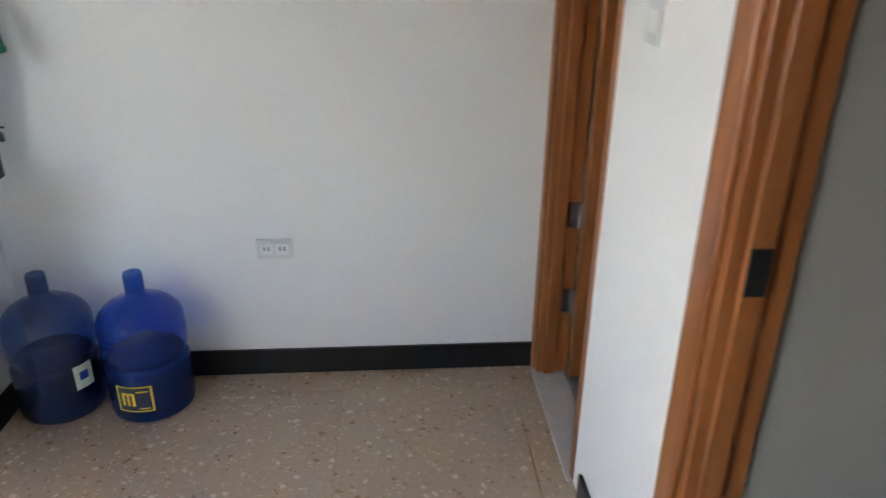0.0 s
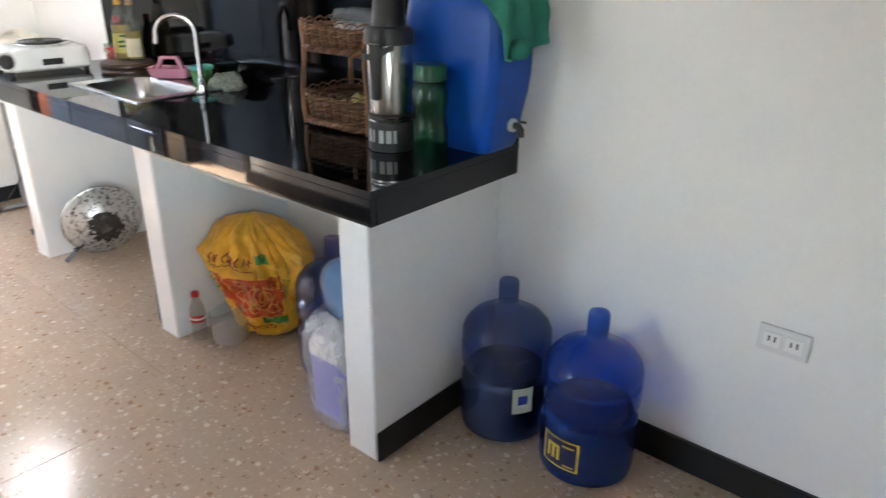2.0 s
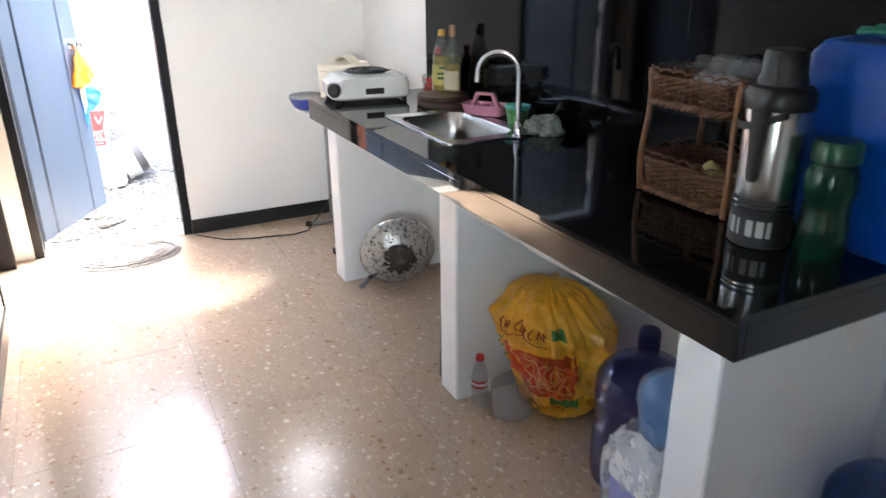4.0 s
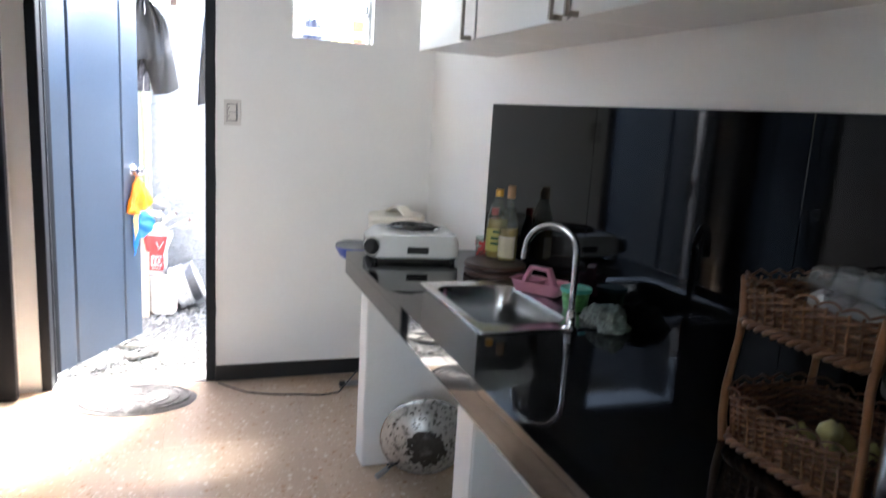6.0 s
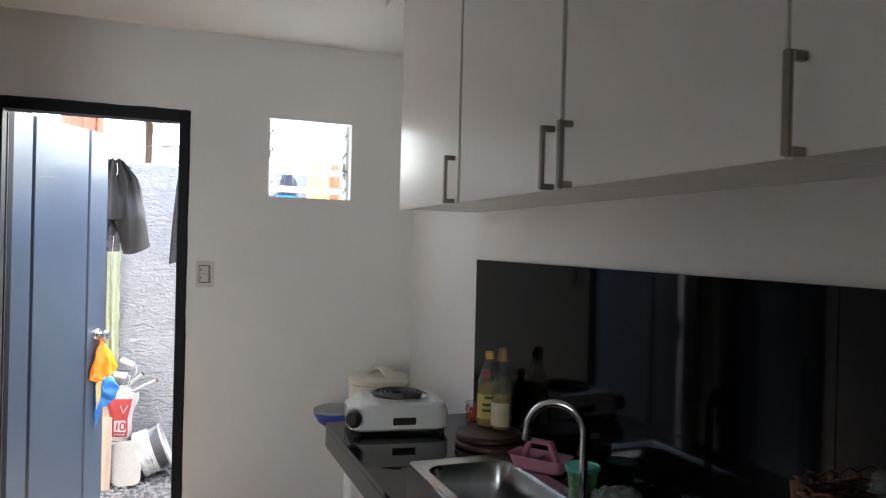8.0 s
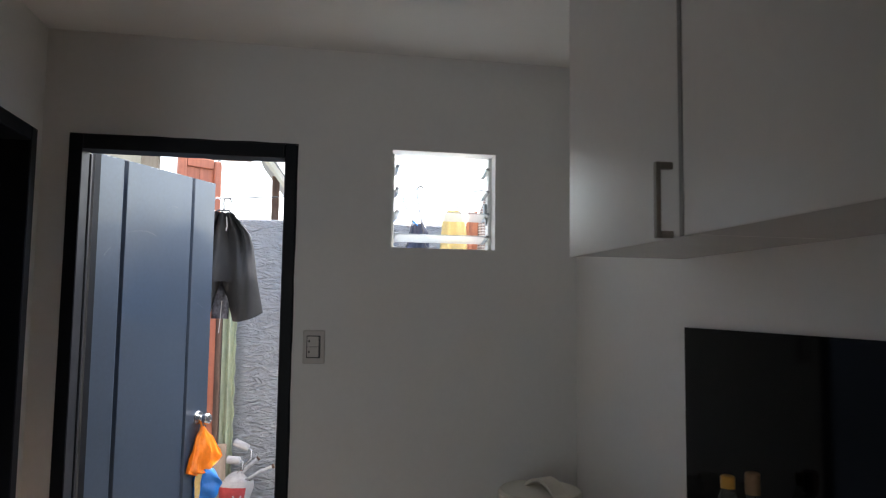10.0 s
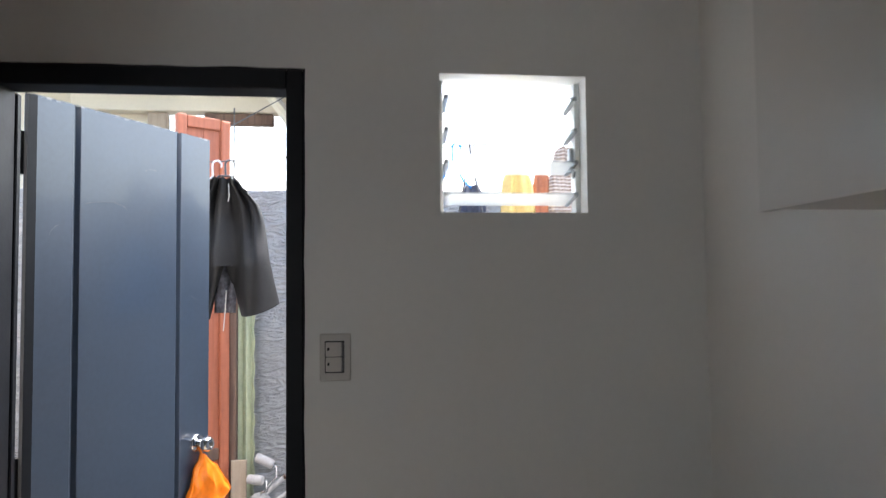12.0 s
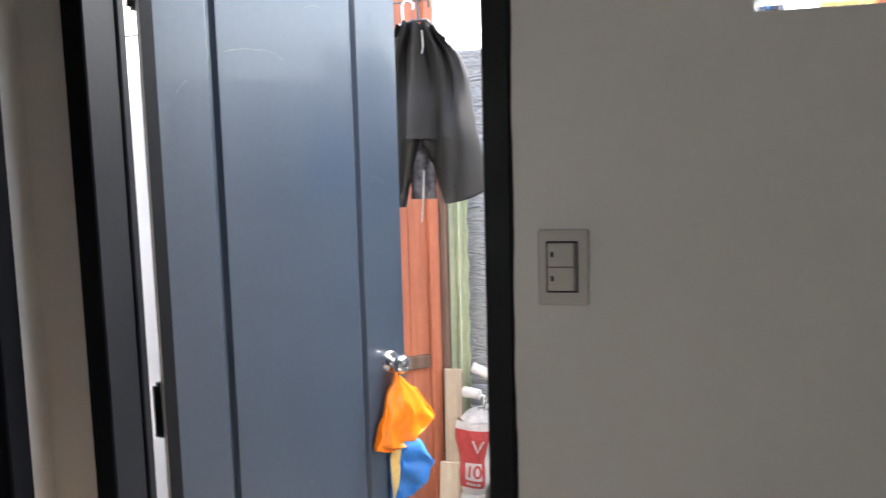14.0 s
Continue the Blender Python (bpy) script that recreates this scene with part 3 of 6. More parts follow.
# ---- wall cabinets ----
CF, CB, CT = -0.338, 1.658, 2.47
JX = [0.836, 1.444, 2.067, 2.706, 3.32]
for i in range(4):
    a, b = JX[i], JX[i + 1]
    c = thing("wall_cabinet", (a, 0, 0), "white laminate wall cabinet with a bar handle", "cabinet", "wall cabinets")
    w = b - a
    part("body", box(0.001, w - 0.001, CF + 0.02, -0.002, CB + 0.004, CT, 0.001), CAB, c)
    dd = part("door", box(0.003, w - 0.003, CF, CF + 0.0185, CB, CT - 0.004, 0.0015), CAB, c)
    if i in (0, 1):
        part("edging", box(w - 0.004, w + 0.010, CF - 0.002, CF + 0.0, CB, CT - 0.004), CAB_EDGE, c, "grey edge strip")
    hx = w - 0.035 if i < 2 else (0.045 if i == 2 else 0.03)
    h0, h1 = CB - 0.001, CB + 0.148
    hd = part("handle", box(hx - 0.006, hx + 0.006, CF - 0.036, CF - 0.026, h0, h1, 0.001), BRONZE, dd, "brushed dark steel bar handle")
    part("post", box(hx - 0.006, hx + 0.006, CF - 0.0255, CF, h0, h0 + 0.014, 0.001), BRONZE, dd)
    part("post", box(hx - 0.006, hx + 0.006, CF - 0.0255, CF, h1 - 0.014, h1, 0.001), BRONZE, dd)
    if i == 0:
        for y, z in ((-0.30, 1.985), (-0.31, 1.80), (-0.20, 1.82), (-0.07, 1.735), (-0.06, 1.99)):
            part("nail_head", lathe([(0, 0.0025), (0.003, 0.002), (0.0045, 0.0)], 10, m=pose(0.001, y, z, 0, -90, 0)), CAB, c, "filled nail head", smooth=60)
bm = box(0.75, JX[4], CF - 0.05, CF - 0.002, CT, CZ - 0.001, 0.003)
box(0.75, 0.834, CF - 0.002, -0.002, CT, CZ - 0.001, 0.003, bm=bm)
setting("trim_cabinet", bm, CAB, "white moulding along the cabinet tops")

# ---- switch and sockets ----
t = thing("light_switch", (0.0, -1.018, 1.367), "beige two-gang wall switch plate", "switch")
part("plate", box(0, 0.007, -0.038, 0.042, -0.062, 0.060, 0.004, 2), SWITCH_PL, t)
part("surround", box(0.0065, 0.009, -0.025, 0.025, -0.041, 0.041, 0.001), BLACK_PL, t, "dark gap round the rockers")
for z in (-0.019, 0.0195):
    r = part("rocker", box(0.0085, 0.012, -0.0225, 0.0185, z - 0.0185, z + 0.0185, 0.001), SWITCH_PL, t)
    part("mark", box(0.0118, 0.0124, -0.018, -0.013, z - 0.003, z + 0.005), BLACK_PL, r)
# bright chrome strip puts the rockers' lit edge into the material
part("lit_edge", box(0.0085, 0.0118, 0.0195, 0.0225, -0.038, 0.038), CHROME, t)
t = thing("wall_socket", (4.12, 0, 0.492), "white double power socket on the wall", "socket")
part("plate", box(-0.06, 0.06, -0.009, 0, -0.036, 0.036, 0.003, 2), SOCKET_PL, t)
for x in (-0.026, 0.026):
    r = part("outlet", box(x - 0.021, x + 0.021, -0.012, -0.009, -0.02, 0.02, 0.001), WHITE_PL, t)
    for dx in (-0.007, 0.007):
        part("slot", box(x + dx - 0.0022, x + dx + 0.0022, -0.0127, -0.0122, -0.005, 0.010), BLACK_PL, r)
t = thing("switch_plate", (XE, -0.826, 1.36), "tall white switch plate between the doors", "switch")
part("plate", box(-0.007, 0, -0.036, 0.036, -0.085, 0.085, 0.003, 2), SOCKET_PL, t)
for z in (-0.04, 0.04):
    part("rocker", box(-0.010, -0.0065, -0.02, 0.02, z - 0.022, z + 0.022, 0.001), WHITE_PL, t)

# ---- sink and tap ----
t = thing("kitchen_sink", (0, 0, 0), "stainless steel single-bowl sink set in the counter", "sink")
ox0, ox1, oy0, oy1 = 1.408, 1.978, -0.468, -0.112


bx0, bx1, by0, by1 = 1.458, 1.905, -0.435, -0.155
bm = loft([rrect(ox0, ox1, oy0, oy1, 0.012, TOP + 0.001), rrect(ox0 + 0.002, ox1 - 0.002, oy0 + 0.002, oy1 - 0.002, 0.012, TOP + 0.006),
           rrect(ox0 + 0.012, ox1 - 0.012, oy0 + 0.012, oy1 - 0.012, 0.012, TOP + 0.0035),
           rrect(bx0, bx1, by0, by1, 0.06, TOP + 0.002), rrect(bx0 + 0.006, bx1 - 0.006, by0 + 0.006, by1 - 0.006, 0.058, TOP - 0.008),
           rrect(bx0 + 0.014, bx1 - 0.014, by0 + 0.014, by1 - 0.014, 0.055, TOP - 0.13),
           rrect(bx0 + 0.04, bx1 - 0.04, by0 + 0.04, by1 - 0.04, 0.04, TOP - 0.15)])
part("bowl", bm, STEEL, t, smooth=40)
part("drain", lathe([(0, TOP - 0.146), (0.02, TOP - 0.146), (0.036, TOP - 0.144), (0.04, TOP - 0.149)], 24, m=pose(1.68, -0.295, 0)), CHROME, t, smooth=40)
t = thing("faucet", (1.982, -0.205, TOP + 0.004), "chrome gooseneck kitchen faucet beside the sink", "faucet", rz=53)
part("base", lathe([(0, 0), (0.024, 0), (0.024, 0.006), (0.016, 0.012), (0.013, 0.05), (0.0105, 0.055)], 24), CHROME, t, smooth=40)
part("spout", tube([(0, 0, 0.05), (0, 0, 0.13), (0, 0, 0.205)] + arc((-0.070, 0, 0.214), 0.070, 0, 170, 18) + [(-0.1405, 0, 0.200)], 0.0100, 14), CHROME, t, smooth=60)
part("nozzle", tube([(-0.1392, 0, 0.212), (-0.1415, 0, 0.186)], 0.0120, 14), CHROME, t, smooth=60)
part("lever", tube([(0, -0.012, 0.035), (0.005, -0.035, 0.04), (0.006, -0.055, 0.055)], [0.006, 0.005, 0.007], 10), CHROME, t, smooth=60)

# ---- hot plate ----
ENAMEL = mat("white_enamel", (0.80, 0.80, 0.78), 0.2, vary=0.03, scale=8, bump=0.03, stain=(14, 0.10, (0.45, 0.40, 0.33)))
COIL = mat("black_burner_coil", (0.012, 0.012, 0.012), 0.45, vary=0.3)
t = thing("electric_hot_plate", (0.965, -0.375, TOP), "white single-coil electric hot plate on black feet", "stove", rz=-8)
sx, sy = 0.142, 0.178
bm = loft([rrect(-sx + 0.014, sx - 0.014, -sy + 0.014, sy - 0.014, 0.045, 0.016), rrect(-sx, sx, -sy, sy, 0.05, 0.026),
           rrect(-sx, sx, -sy, sy, 0.05, 0.078), rrect(-sx + 0.012, sx - 0.012, -sy + 0.04, sy - 0.014, 0.028, 0.108),
           rrect(-sx + 0.022, sx - 0.022, -sy + 0.052, sy - 0.024, 0.024, 0.112)], cap_first=True)
part("casing", bm, ENAMEL, t, smooth=35)
for x in (-0.115, 0.115):
    for y in (-0.15, 0.15):
        part("foot", lathe([(0, 0), (0.011, 0), (0.011, 0.012), (0.014, 0.018), (0, 0.018)], 14, m=pose(x, y, 0)), BLACK_PL, t, smooth=40)
bm = box(sx - 0.001, sx + 0.003, -0.03, 0.052, 0.040, 0.066, 0.0015)
part("vent", bm, BLACK_PL, t, "black vent slot")
part("dial", lathe([(0, 0), (0.031, 0), (0.030, 0.010), (0.023, 0.021), (0, 0.023)], 24, m=pose(sx - 0.012, -sy + 0.014, 0.064, 0, 84, -42)), BLACK_PL, t, "black control dial", smooth=40)
part("dial", lathe([(0.034, 0.0), (0.038, 0.0), (0.038, 0.003), (0.034, 0.003)], 28, m=pose(sx - 0.012, -sy + 0.014, 0.064, 0, 84, -42)), CHROME, t, "thin chrome dial ring", smooth=40)
part("drip_pan", lathe([(0.0, 0.112), (0.07, 0.112), (0.102, 0.114), (0.109, 0.119), (0.106, 0.121)], 36, m=pose(0, 0.012, 0)), CHROME, t, smooth=40)
spiral = []
for i in range(150):
    a = i / 149 * 2 * math.pi * 4
    r = 0.020 + 0.077 * i / 149
    spiral.append((r * math.cos(a), 0.012 + r * math.sin(a), 0.124))
part("coil", tube(spiral, 0.0070, 8), COIL, t, "black spiral heating coil", smooth=60)
part("badge", lathe([(0, 0.1125), (0.014, 0.1125), (0.014, 0.114), (0, 0.114)], 20, m=pose(0.095, 0.12, 0)), WHITE_PL, t)

# ---- side table, rice cooker and blue box ----
t = thing("folding_table", (0, 0, 0), "small white-topped folding table with grey metal legs", "table")
TT = 0.70
part("tabletop", box(0.16, 0.80, -0.49, -0.06, TT - 0.022, TT, 0.006, 2), WHITE_PL, t)
for x in (0.20, 0.68):
    part("leg", tube([(x, -0.33, 0.03), (x, -0.33, TT - 0.022)], 0.013, 10), GREY_METAL, t, smooth=60)
    f = part("foot", tube([(x, -0.46, 0.016), (x, -0.14, 0.016)], 0.014, 10), GREY_METAL, t, smooth=60)
    for y in (-0.475, -0.125):
        part("foot_cap", tube([(x, y - 0.014, 0.016), (x, y + 0.014, 0.016)], 0.016, 10), RUBBER, f)
part("brace", tube([(0.20, -0.33, 0.35), (0.68, -0.33, 0.35)], 0.009, 8), GREY_METAL, t, smooth=60)

CREAM = mat("cream_plastic", (0.70, 0.64, 0.54), 0.35, vary=0.04, bump=0.04)
t = thing("rice_cooker", (0.47, -0.30, TT), "cream plastic rice cooker with a hinged lid", "rice cooker", rz=20)
part("body", lathe([(0, 0.004), (0.10, 0.004), (0.118, 0.02), (0.128, 0.12), (0.130, 0.213), (0.128, 0.217)], 40), CREAM, t, smooth=40)
part("lid", lathe([(0.1285, 0.2185), (0.133, 0.222), (0.134, 0.240), (0.126, 0.250), (0.10, 0.254), (0, 0.256)], 40), CREAM, t, smooth=40)
part("lid_handle", sheet(lambda u, v: Vector((0.105 - 0.16 * u, (v - 0.5) * 0.055, 0.248 + 0.042 * max(0.0, math.sin(math.pi * min(1, u * 1.0))) ** 0.8)), 18, 6, 0.009), CREAM, t, smooth=60)
part("latch", box(0.122, 0.140, -0.03, 0.03, 0.163, 0.235, 0.006, 2), CREAM, t)
part("latch_button", box(0.1395, 0.143, -0.016, 0.016, 0.185, 0.21, 0.002), SWITCH_PL, t)
part("foot_ring", lathe([(0.095, 0), (0.105, 0), (0.105, 0.006), (0.095, 0.006)], 32), BLACK_PL, t)

BLUE_PL = mat("blue_plastic", (0.012, 0.045, 0.30), 0.3, vary=0.08, bump=0.04)
SMOKE = mat("smoky_clear_lid", (0.32, 0.33, 0.36), 0.25, vary=0.08, transmission=0.3)
t = thing("blue_food_box", (0.30, -0.455, TT), "blue plastic food bowl with a smoky lid", "bowl")
part("bowl", lathe([(0, 0.0), (0.05, 0.0), (0.072, 0.015), (0.092, 0.05), (0.094, 0.062)], 32), BLUE_PL, t, smooth=40)
part("lid", lathe([(0.095, 0.0625), (0.093, 0.074), (0.08, 0.080), (0.03, 0.083), (0, 0.083)], 32), SMOKE, t, smooth=40)

# ---- boards, bottles, small kitchen things ----
DARKWOOD = grained("dark_brown_board", (0.065, 0.028, 0.016), (0.03, 0.013, 0.008), 0.4, axis=0)
BX, BY = 1.275, -0.135
for i, (r, dx) in enumerate(((0.120, 0.012), (0.116, 0.0))):
    t = thing("chopping_board", (BX + dx, BY, TOP + i * 0.0225), "round dark brown wooden chopping board", "board", "stacked boards")
    part("board", lathe([(0, 0.001), (r - 0.006, 0.001), (r, 0.006), (r, 0.016), (r - 0.006, 0.022), (0, 0.022)], 40), DARKWOOD, t, smooth=40)
BZ = TOP + 0.0448

CLEAR = thin("clear_glass", (0.93, 0.95, 0.92), 0.08, 0.05, (0.75, 0.78, 0.74), 0)
TAN_CAP = mat("tan_stopper", (0.42, 0.25, 0.13), 0.5, vary=0.1)
OIL = mat("golden_liquid", (0.62, 0.45, 0.12), 0.1, vary=0.05, transmission=0.5, bump=0)
YELLOW = mat("yellow_label", (0.46, 0.40, 0.10), 0.4, vary=0.1, scale=40)
CREAM_LBL = mat("cream_label", (0.66, 0.58, 0.40), 0.45, vary=0.1, scale=30)
DGREEN = mat("dark_green_print", (0.02, 0.08, 0.025), 0.4)
ORANGE_CAP = mat("orange_cap", (0.70, 0.36, 0.05), 0.35)
RED = mat("red_plastic", (0.50, 0.015, 0.012), 0.3)
SAUCE = mat("dark_sauce_glass", (0.10, 0.018, 0.010), 0.12, vary=0.2, transmission=0.2)


def bottle(name, at, label, profile, glass, cap, cap_r, cap_z, band=None, liquid=None, group=""):
    t = thing(name, at, label, "bottle", group)
    part("body", lathe(profile, 32), glass, t, smooth=45)
    part("cap", lathe([(0, cap_z[0]), (cap_r, cap_z[0]), (cap_r, cap_z[1] - 0.003), (cap_r - 0.003, cap_z[1]), (0, cap_z[1])], 20), cap, t, smooth=40)
    if band:
        r, z0, z1, m = band
        bm = sheet(lambda u, v: Vector(((r + 0.0006) * math.cos(radians(-112 + 128 * u)), (r + 0.0006) * math.sin(radians(-112 + 128 * u)), z0 + (z1 - z0) * v)), 24, 2)
        part("label", bm, m, t, smooth=40)
    if liquid:
        r, z1, m = liquid
        part("contents", lathe([(0, 0.006), (r, 0.006), (r, z1), (0, z1)], 28), m, t, smooth=40)
    return t


b = bottle("oil_bottle", (1.205, -0.105, BZ), "clear oil bottle with yellow label and orange cap",
           [(0, 0.001), (0.036, 0.001), (0.040, 0.008), (0.040, 0.13), (0.038, 0.16), (0.026, 0.20), (0.015, 0.228), (0.013, 0.25)], CLEAR, ORANGE_CAP, 0.0155, (0.235, 0.262),
           (0.0405, 0.03, 0.115, YELLOW), (0.0375, 0.150, OIL), "bottles")
for k, z in enumerate((0.055, 0.075, 0.10)):
    bm = lathe([(0.0413, z), (0.0418, z), (0.0418, z + 0.010), (0.0413, z + 0.010)], 32)
    bmesh.ops.delete(bm, geom=[v for v in bm.verts if v.co.x < 0.018 + 0.004 * k or v.co.y > 0.025], context="VERTS")
    part("print", bm, DGREEN, b)
bottle("liquor_bottle", (1.262, -0.082, BZ), "tall clear liquor bottle with cream label and tan stopper",
       [(0, 0.001), (0.032, 0.001), (0.036, 0.006), (0.036, 0.135), (0.030, 0.165), (0.016, 0.19), (0.013, 0.215), (0.013, 0.245)], CLEAR, TAN_CAP, 0.0155, (0.235, 0.281),
       (0.0365, 0.015, 0.095, CREAM_LBL), (0.033, 0.125, OIL), "bottles")
bottle("sauce_bottle", (1.13, -0.085, BZ - 0.0445), "small dark sauce bottle with a red cap",
       [(0, 0.001), (0.024, 0.001), (0.027, 0.006), (0.027, 0.13), (0.022, 0.16), (0.013, 0.185), (0.012, 0.20)], SAUCE, RED, 0.014, (0.198, 0.226),
       (0.0275, 0.04, 0.11, CREAM_LBL), None, "bottles")
t = thing("drinking_glass", (1.07, -0.10, TOP), "drinking glass with red printed flowers", "glass")
part("glass", lathe([(0, 0.001), (0.027, 0.001), (0.034, 0.10), (0.032, 0.10), (0.026, 0.006), (0, 0.006)], 28), CLEAR, t, smooth=45)
random.seed(4)
bm = bmesh.new()
for i in range(60):
    a, z = random.uniform(0, 6.28), random.uniform(0.02, 0.085)
    r = 0.0275 + 0.07 * z + 0.0008
    own = bmesh.new()
    bmesh.ops.create_circle(own, cap_ends=True, segments=7, radius=random.uniform(0.004, 0.009))
    own.transform(Matrix.Rotation(a, 4, "Z") @ Matrix.Translation((r, 0, z)) @ Matrix.Rotation(radians(90), 4, "Y"))
    merge(bm, own)
part("printed_flowers", bm, RED, t)

PINK = mat("pink_plastic", (0.62, 0.26, 0.36), 0.35, vary=0.05)
t = thing("cleaning_caddy", (1.59, -0.108, TOP + 0.0075), "pink plastic caddy with a carrying handle", "caddy", rz=36)
t.scale = (0.90, 0.88, 0.72)
a0, a1 = rrect(-0.085, 0.085, -0.04, 0.04, 0.02, 0.0), rrect(-0.10, 0.10, -0.052, 0.052, 0.022, 0.055)
a2, a3 = rrect(-0.106, 0.106, -0.058, 0.058, 0.024, 0.058), rrect(-0.094, 0.094, -0.046, 0.046, 0.02, 0.053)
bm = loft([a0, a1, a2, a3, rrect(-0.08, 0.08, -0.036, 0.036, 0.018, 0.004)], cap_first=True)
part("tray", bm, PINK, t, smooth=35)
path = [(-0.062, 0.004), (-0.058, 0.05), (-0.036, 0.112), (0.036, 0.112), (0.058, 0.05), (0.062, 0.004)]
bm = bmesh.new()
for (xa, za), (xb, zb) in zip(path, path[1:]):
    own = box(-0.008, 0.008, -0.016, 0.016, 0, math.hypot(xb - xa, zb - za) + 0.006, 0.004, 2)
    own.transform(Matrix.Translation((xa, 0, za)) @ Matrix.Rotation(math.atan2(xb - xa, zb - za), 4, "Y"))
    merge(bm, own)
part("handle", bm, PINK, t, smooth=40)
part("divider", box(-0.004, 0.004, -0.038, 0.038, 0.005, 0.05, 0.001), PINK, t)

TEAL = mat("teal_plastic", (0.10, 0.52, 0.45), 0.35, vary=0.05)
GREEN_TUB = mat("printed_green_tub", (0.10, 0.30, 0.10), 0.35, vary=0.5, scale=45)
t = thing("plastic_tub", (1.775, -0.075, TOP + 0.001), "printed green tub with a teal lid", "tub")
part("tub", lathe([(0, 0), (0.036, 0), (0.044, 0.055), (0.043, 0.056)], 32), GREEN_TUB, t, smooth=40)
part("lid", lathe([(0.046, 0.0565), (0.049, 0.058), (0.049, 0.068), (0.044, 0.070), (0.042, 0.067), (0, 0.067)], 32), TEAL, t, smooth=40)

RAG = mat("grey_green_rag", (0.18, 0.20, 0.18), 0.9, vary=0.65, scale=55, bump=0.6, dist=0.004)
t = thing("dish_cloth", (1.945, -0.072, TOP + 0.001), "crumpled grey-green dish cloth on the counter", "cloth")
bm = lathe([(0, 0.0), (0.085, 0.002), (0.09, 0.012), (0.06, 0.045), (0.02, 0.058), (0, 0.06)], 48, sx=1.15, sy=0.62)
bmesh.ops.subdivide_edges(bm, edges=bm.edges[:], cuts=2, use_grid_fill=True)
crumple(bm, 0.016, 28, 2)
crumple(bm, 0.008, 70, 3)
for v in bm.verts:
    v.co.z = max(0.0, v.co.z)
    v.co.y = min(v.co.y, 0.058)
part("folds", bm, RAG, t, smooth=180)

# ---- wicker basket ----
WICKER = mat("brown_wicker", (0.12, 0.048, 0.022), 0.45, vary=0.35, scale=40, fine=160, bump=0.3)
WICKER_L = mat("pale_wicker", (0.21, 0.098, 0.045), 0.45, vary=0.3, scale=40, fine=160, bump=0.3)
CANE = mat("bent_cane", (0.24, 0.105, 0.045), 0.4, vary=0.2, scale=20, fine=120, bump=0.2)
BKX, BKY = 2.80, -0.155
t = thing("wicker_basket", (BKX, BKY, TOP + 0.004), "two-tier rounded brown wicker basket with bent cane posts", "basket")
bw, bd, STAKES = 0.155, 0.112, 46


def ring_points(hw, hd, per):
    """Evenly spaced points and outward directions round a rounded rectangle."""
    ring = rrect(-hw, hw, -hd, hd, 0.066, 0.0, 7)
    k = len(ring)
    lens = [0.0]
    for i in range(k):
        lens.append(lens[-1] + (ring[(i + 1) % k] - ring[i]).length)
    out = []
    for q in range(per):
        d = lens[-1] * q / per
        i = max(j for j in range(k) if lens[j] <= d)
        f = (d - lens[i]) / max(1e-6, lens[i + 1] - lens[i])
        p = ring[i].lerp(ring[(i + 1) % k], f)
        out.append((p, Vector((p.x / hw ** 2, p.y / hd ** 2, 0)).normalized()))
    return out


def weave_loop(hw, hd, z, phase, amp=0.0042, r=0.0036):
    """A strand that passes before and behind the stakes, slightly uneven in height."""
    per = STAKES * 3
    pts = []
    for q, (p, n) in enumerate(ring_points(hw, hd, per)):
        w = math.cos(math.pi * q / 3 + phase)
        lift = 0.0022 * noise.noise((p.x * 30, p.y * 30, z * 60)) + 0.0012 * math.sin(math.pi * q / 3 + phase)
        pts.append(p + n * amp * w + Vector((0, 0, z + lift)))
    return tube(pts, r, 5, closed=True)


def braid(hw, hd, z, turns, amp, r, phase):
    """One strand of a thick twisted border."""
    per = turns * 6
    pts = []
    for q, (p, n) in enumerate(ring_points(hw, hd, per)):
        a = 2 * math.pi * q / 6 + phase
        pts.append(p + n * amp * math.cos(a) + Vector((0, 0, z + amp * math.sin(a))))
    return tube(pts, r, 5, closed=True)


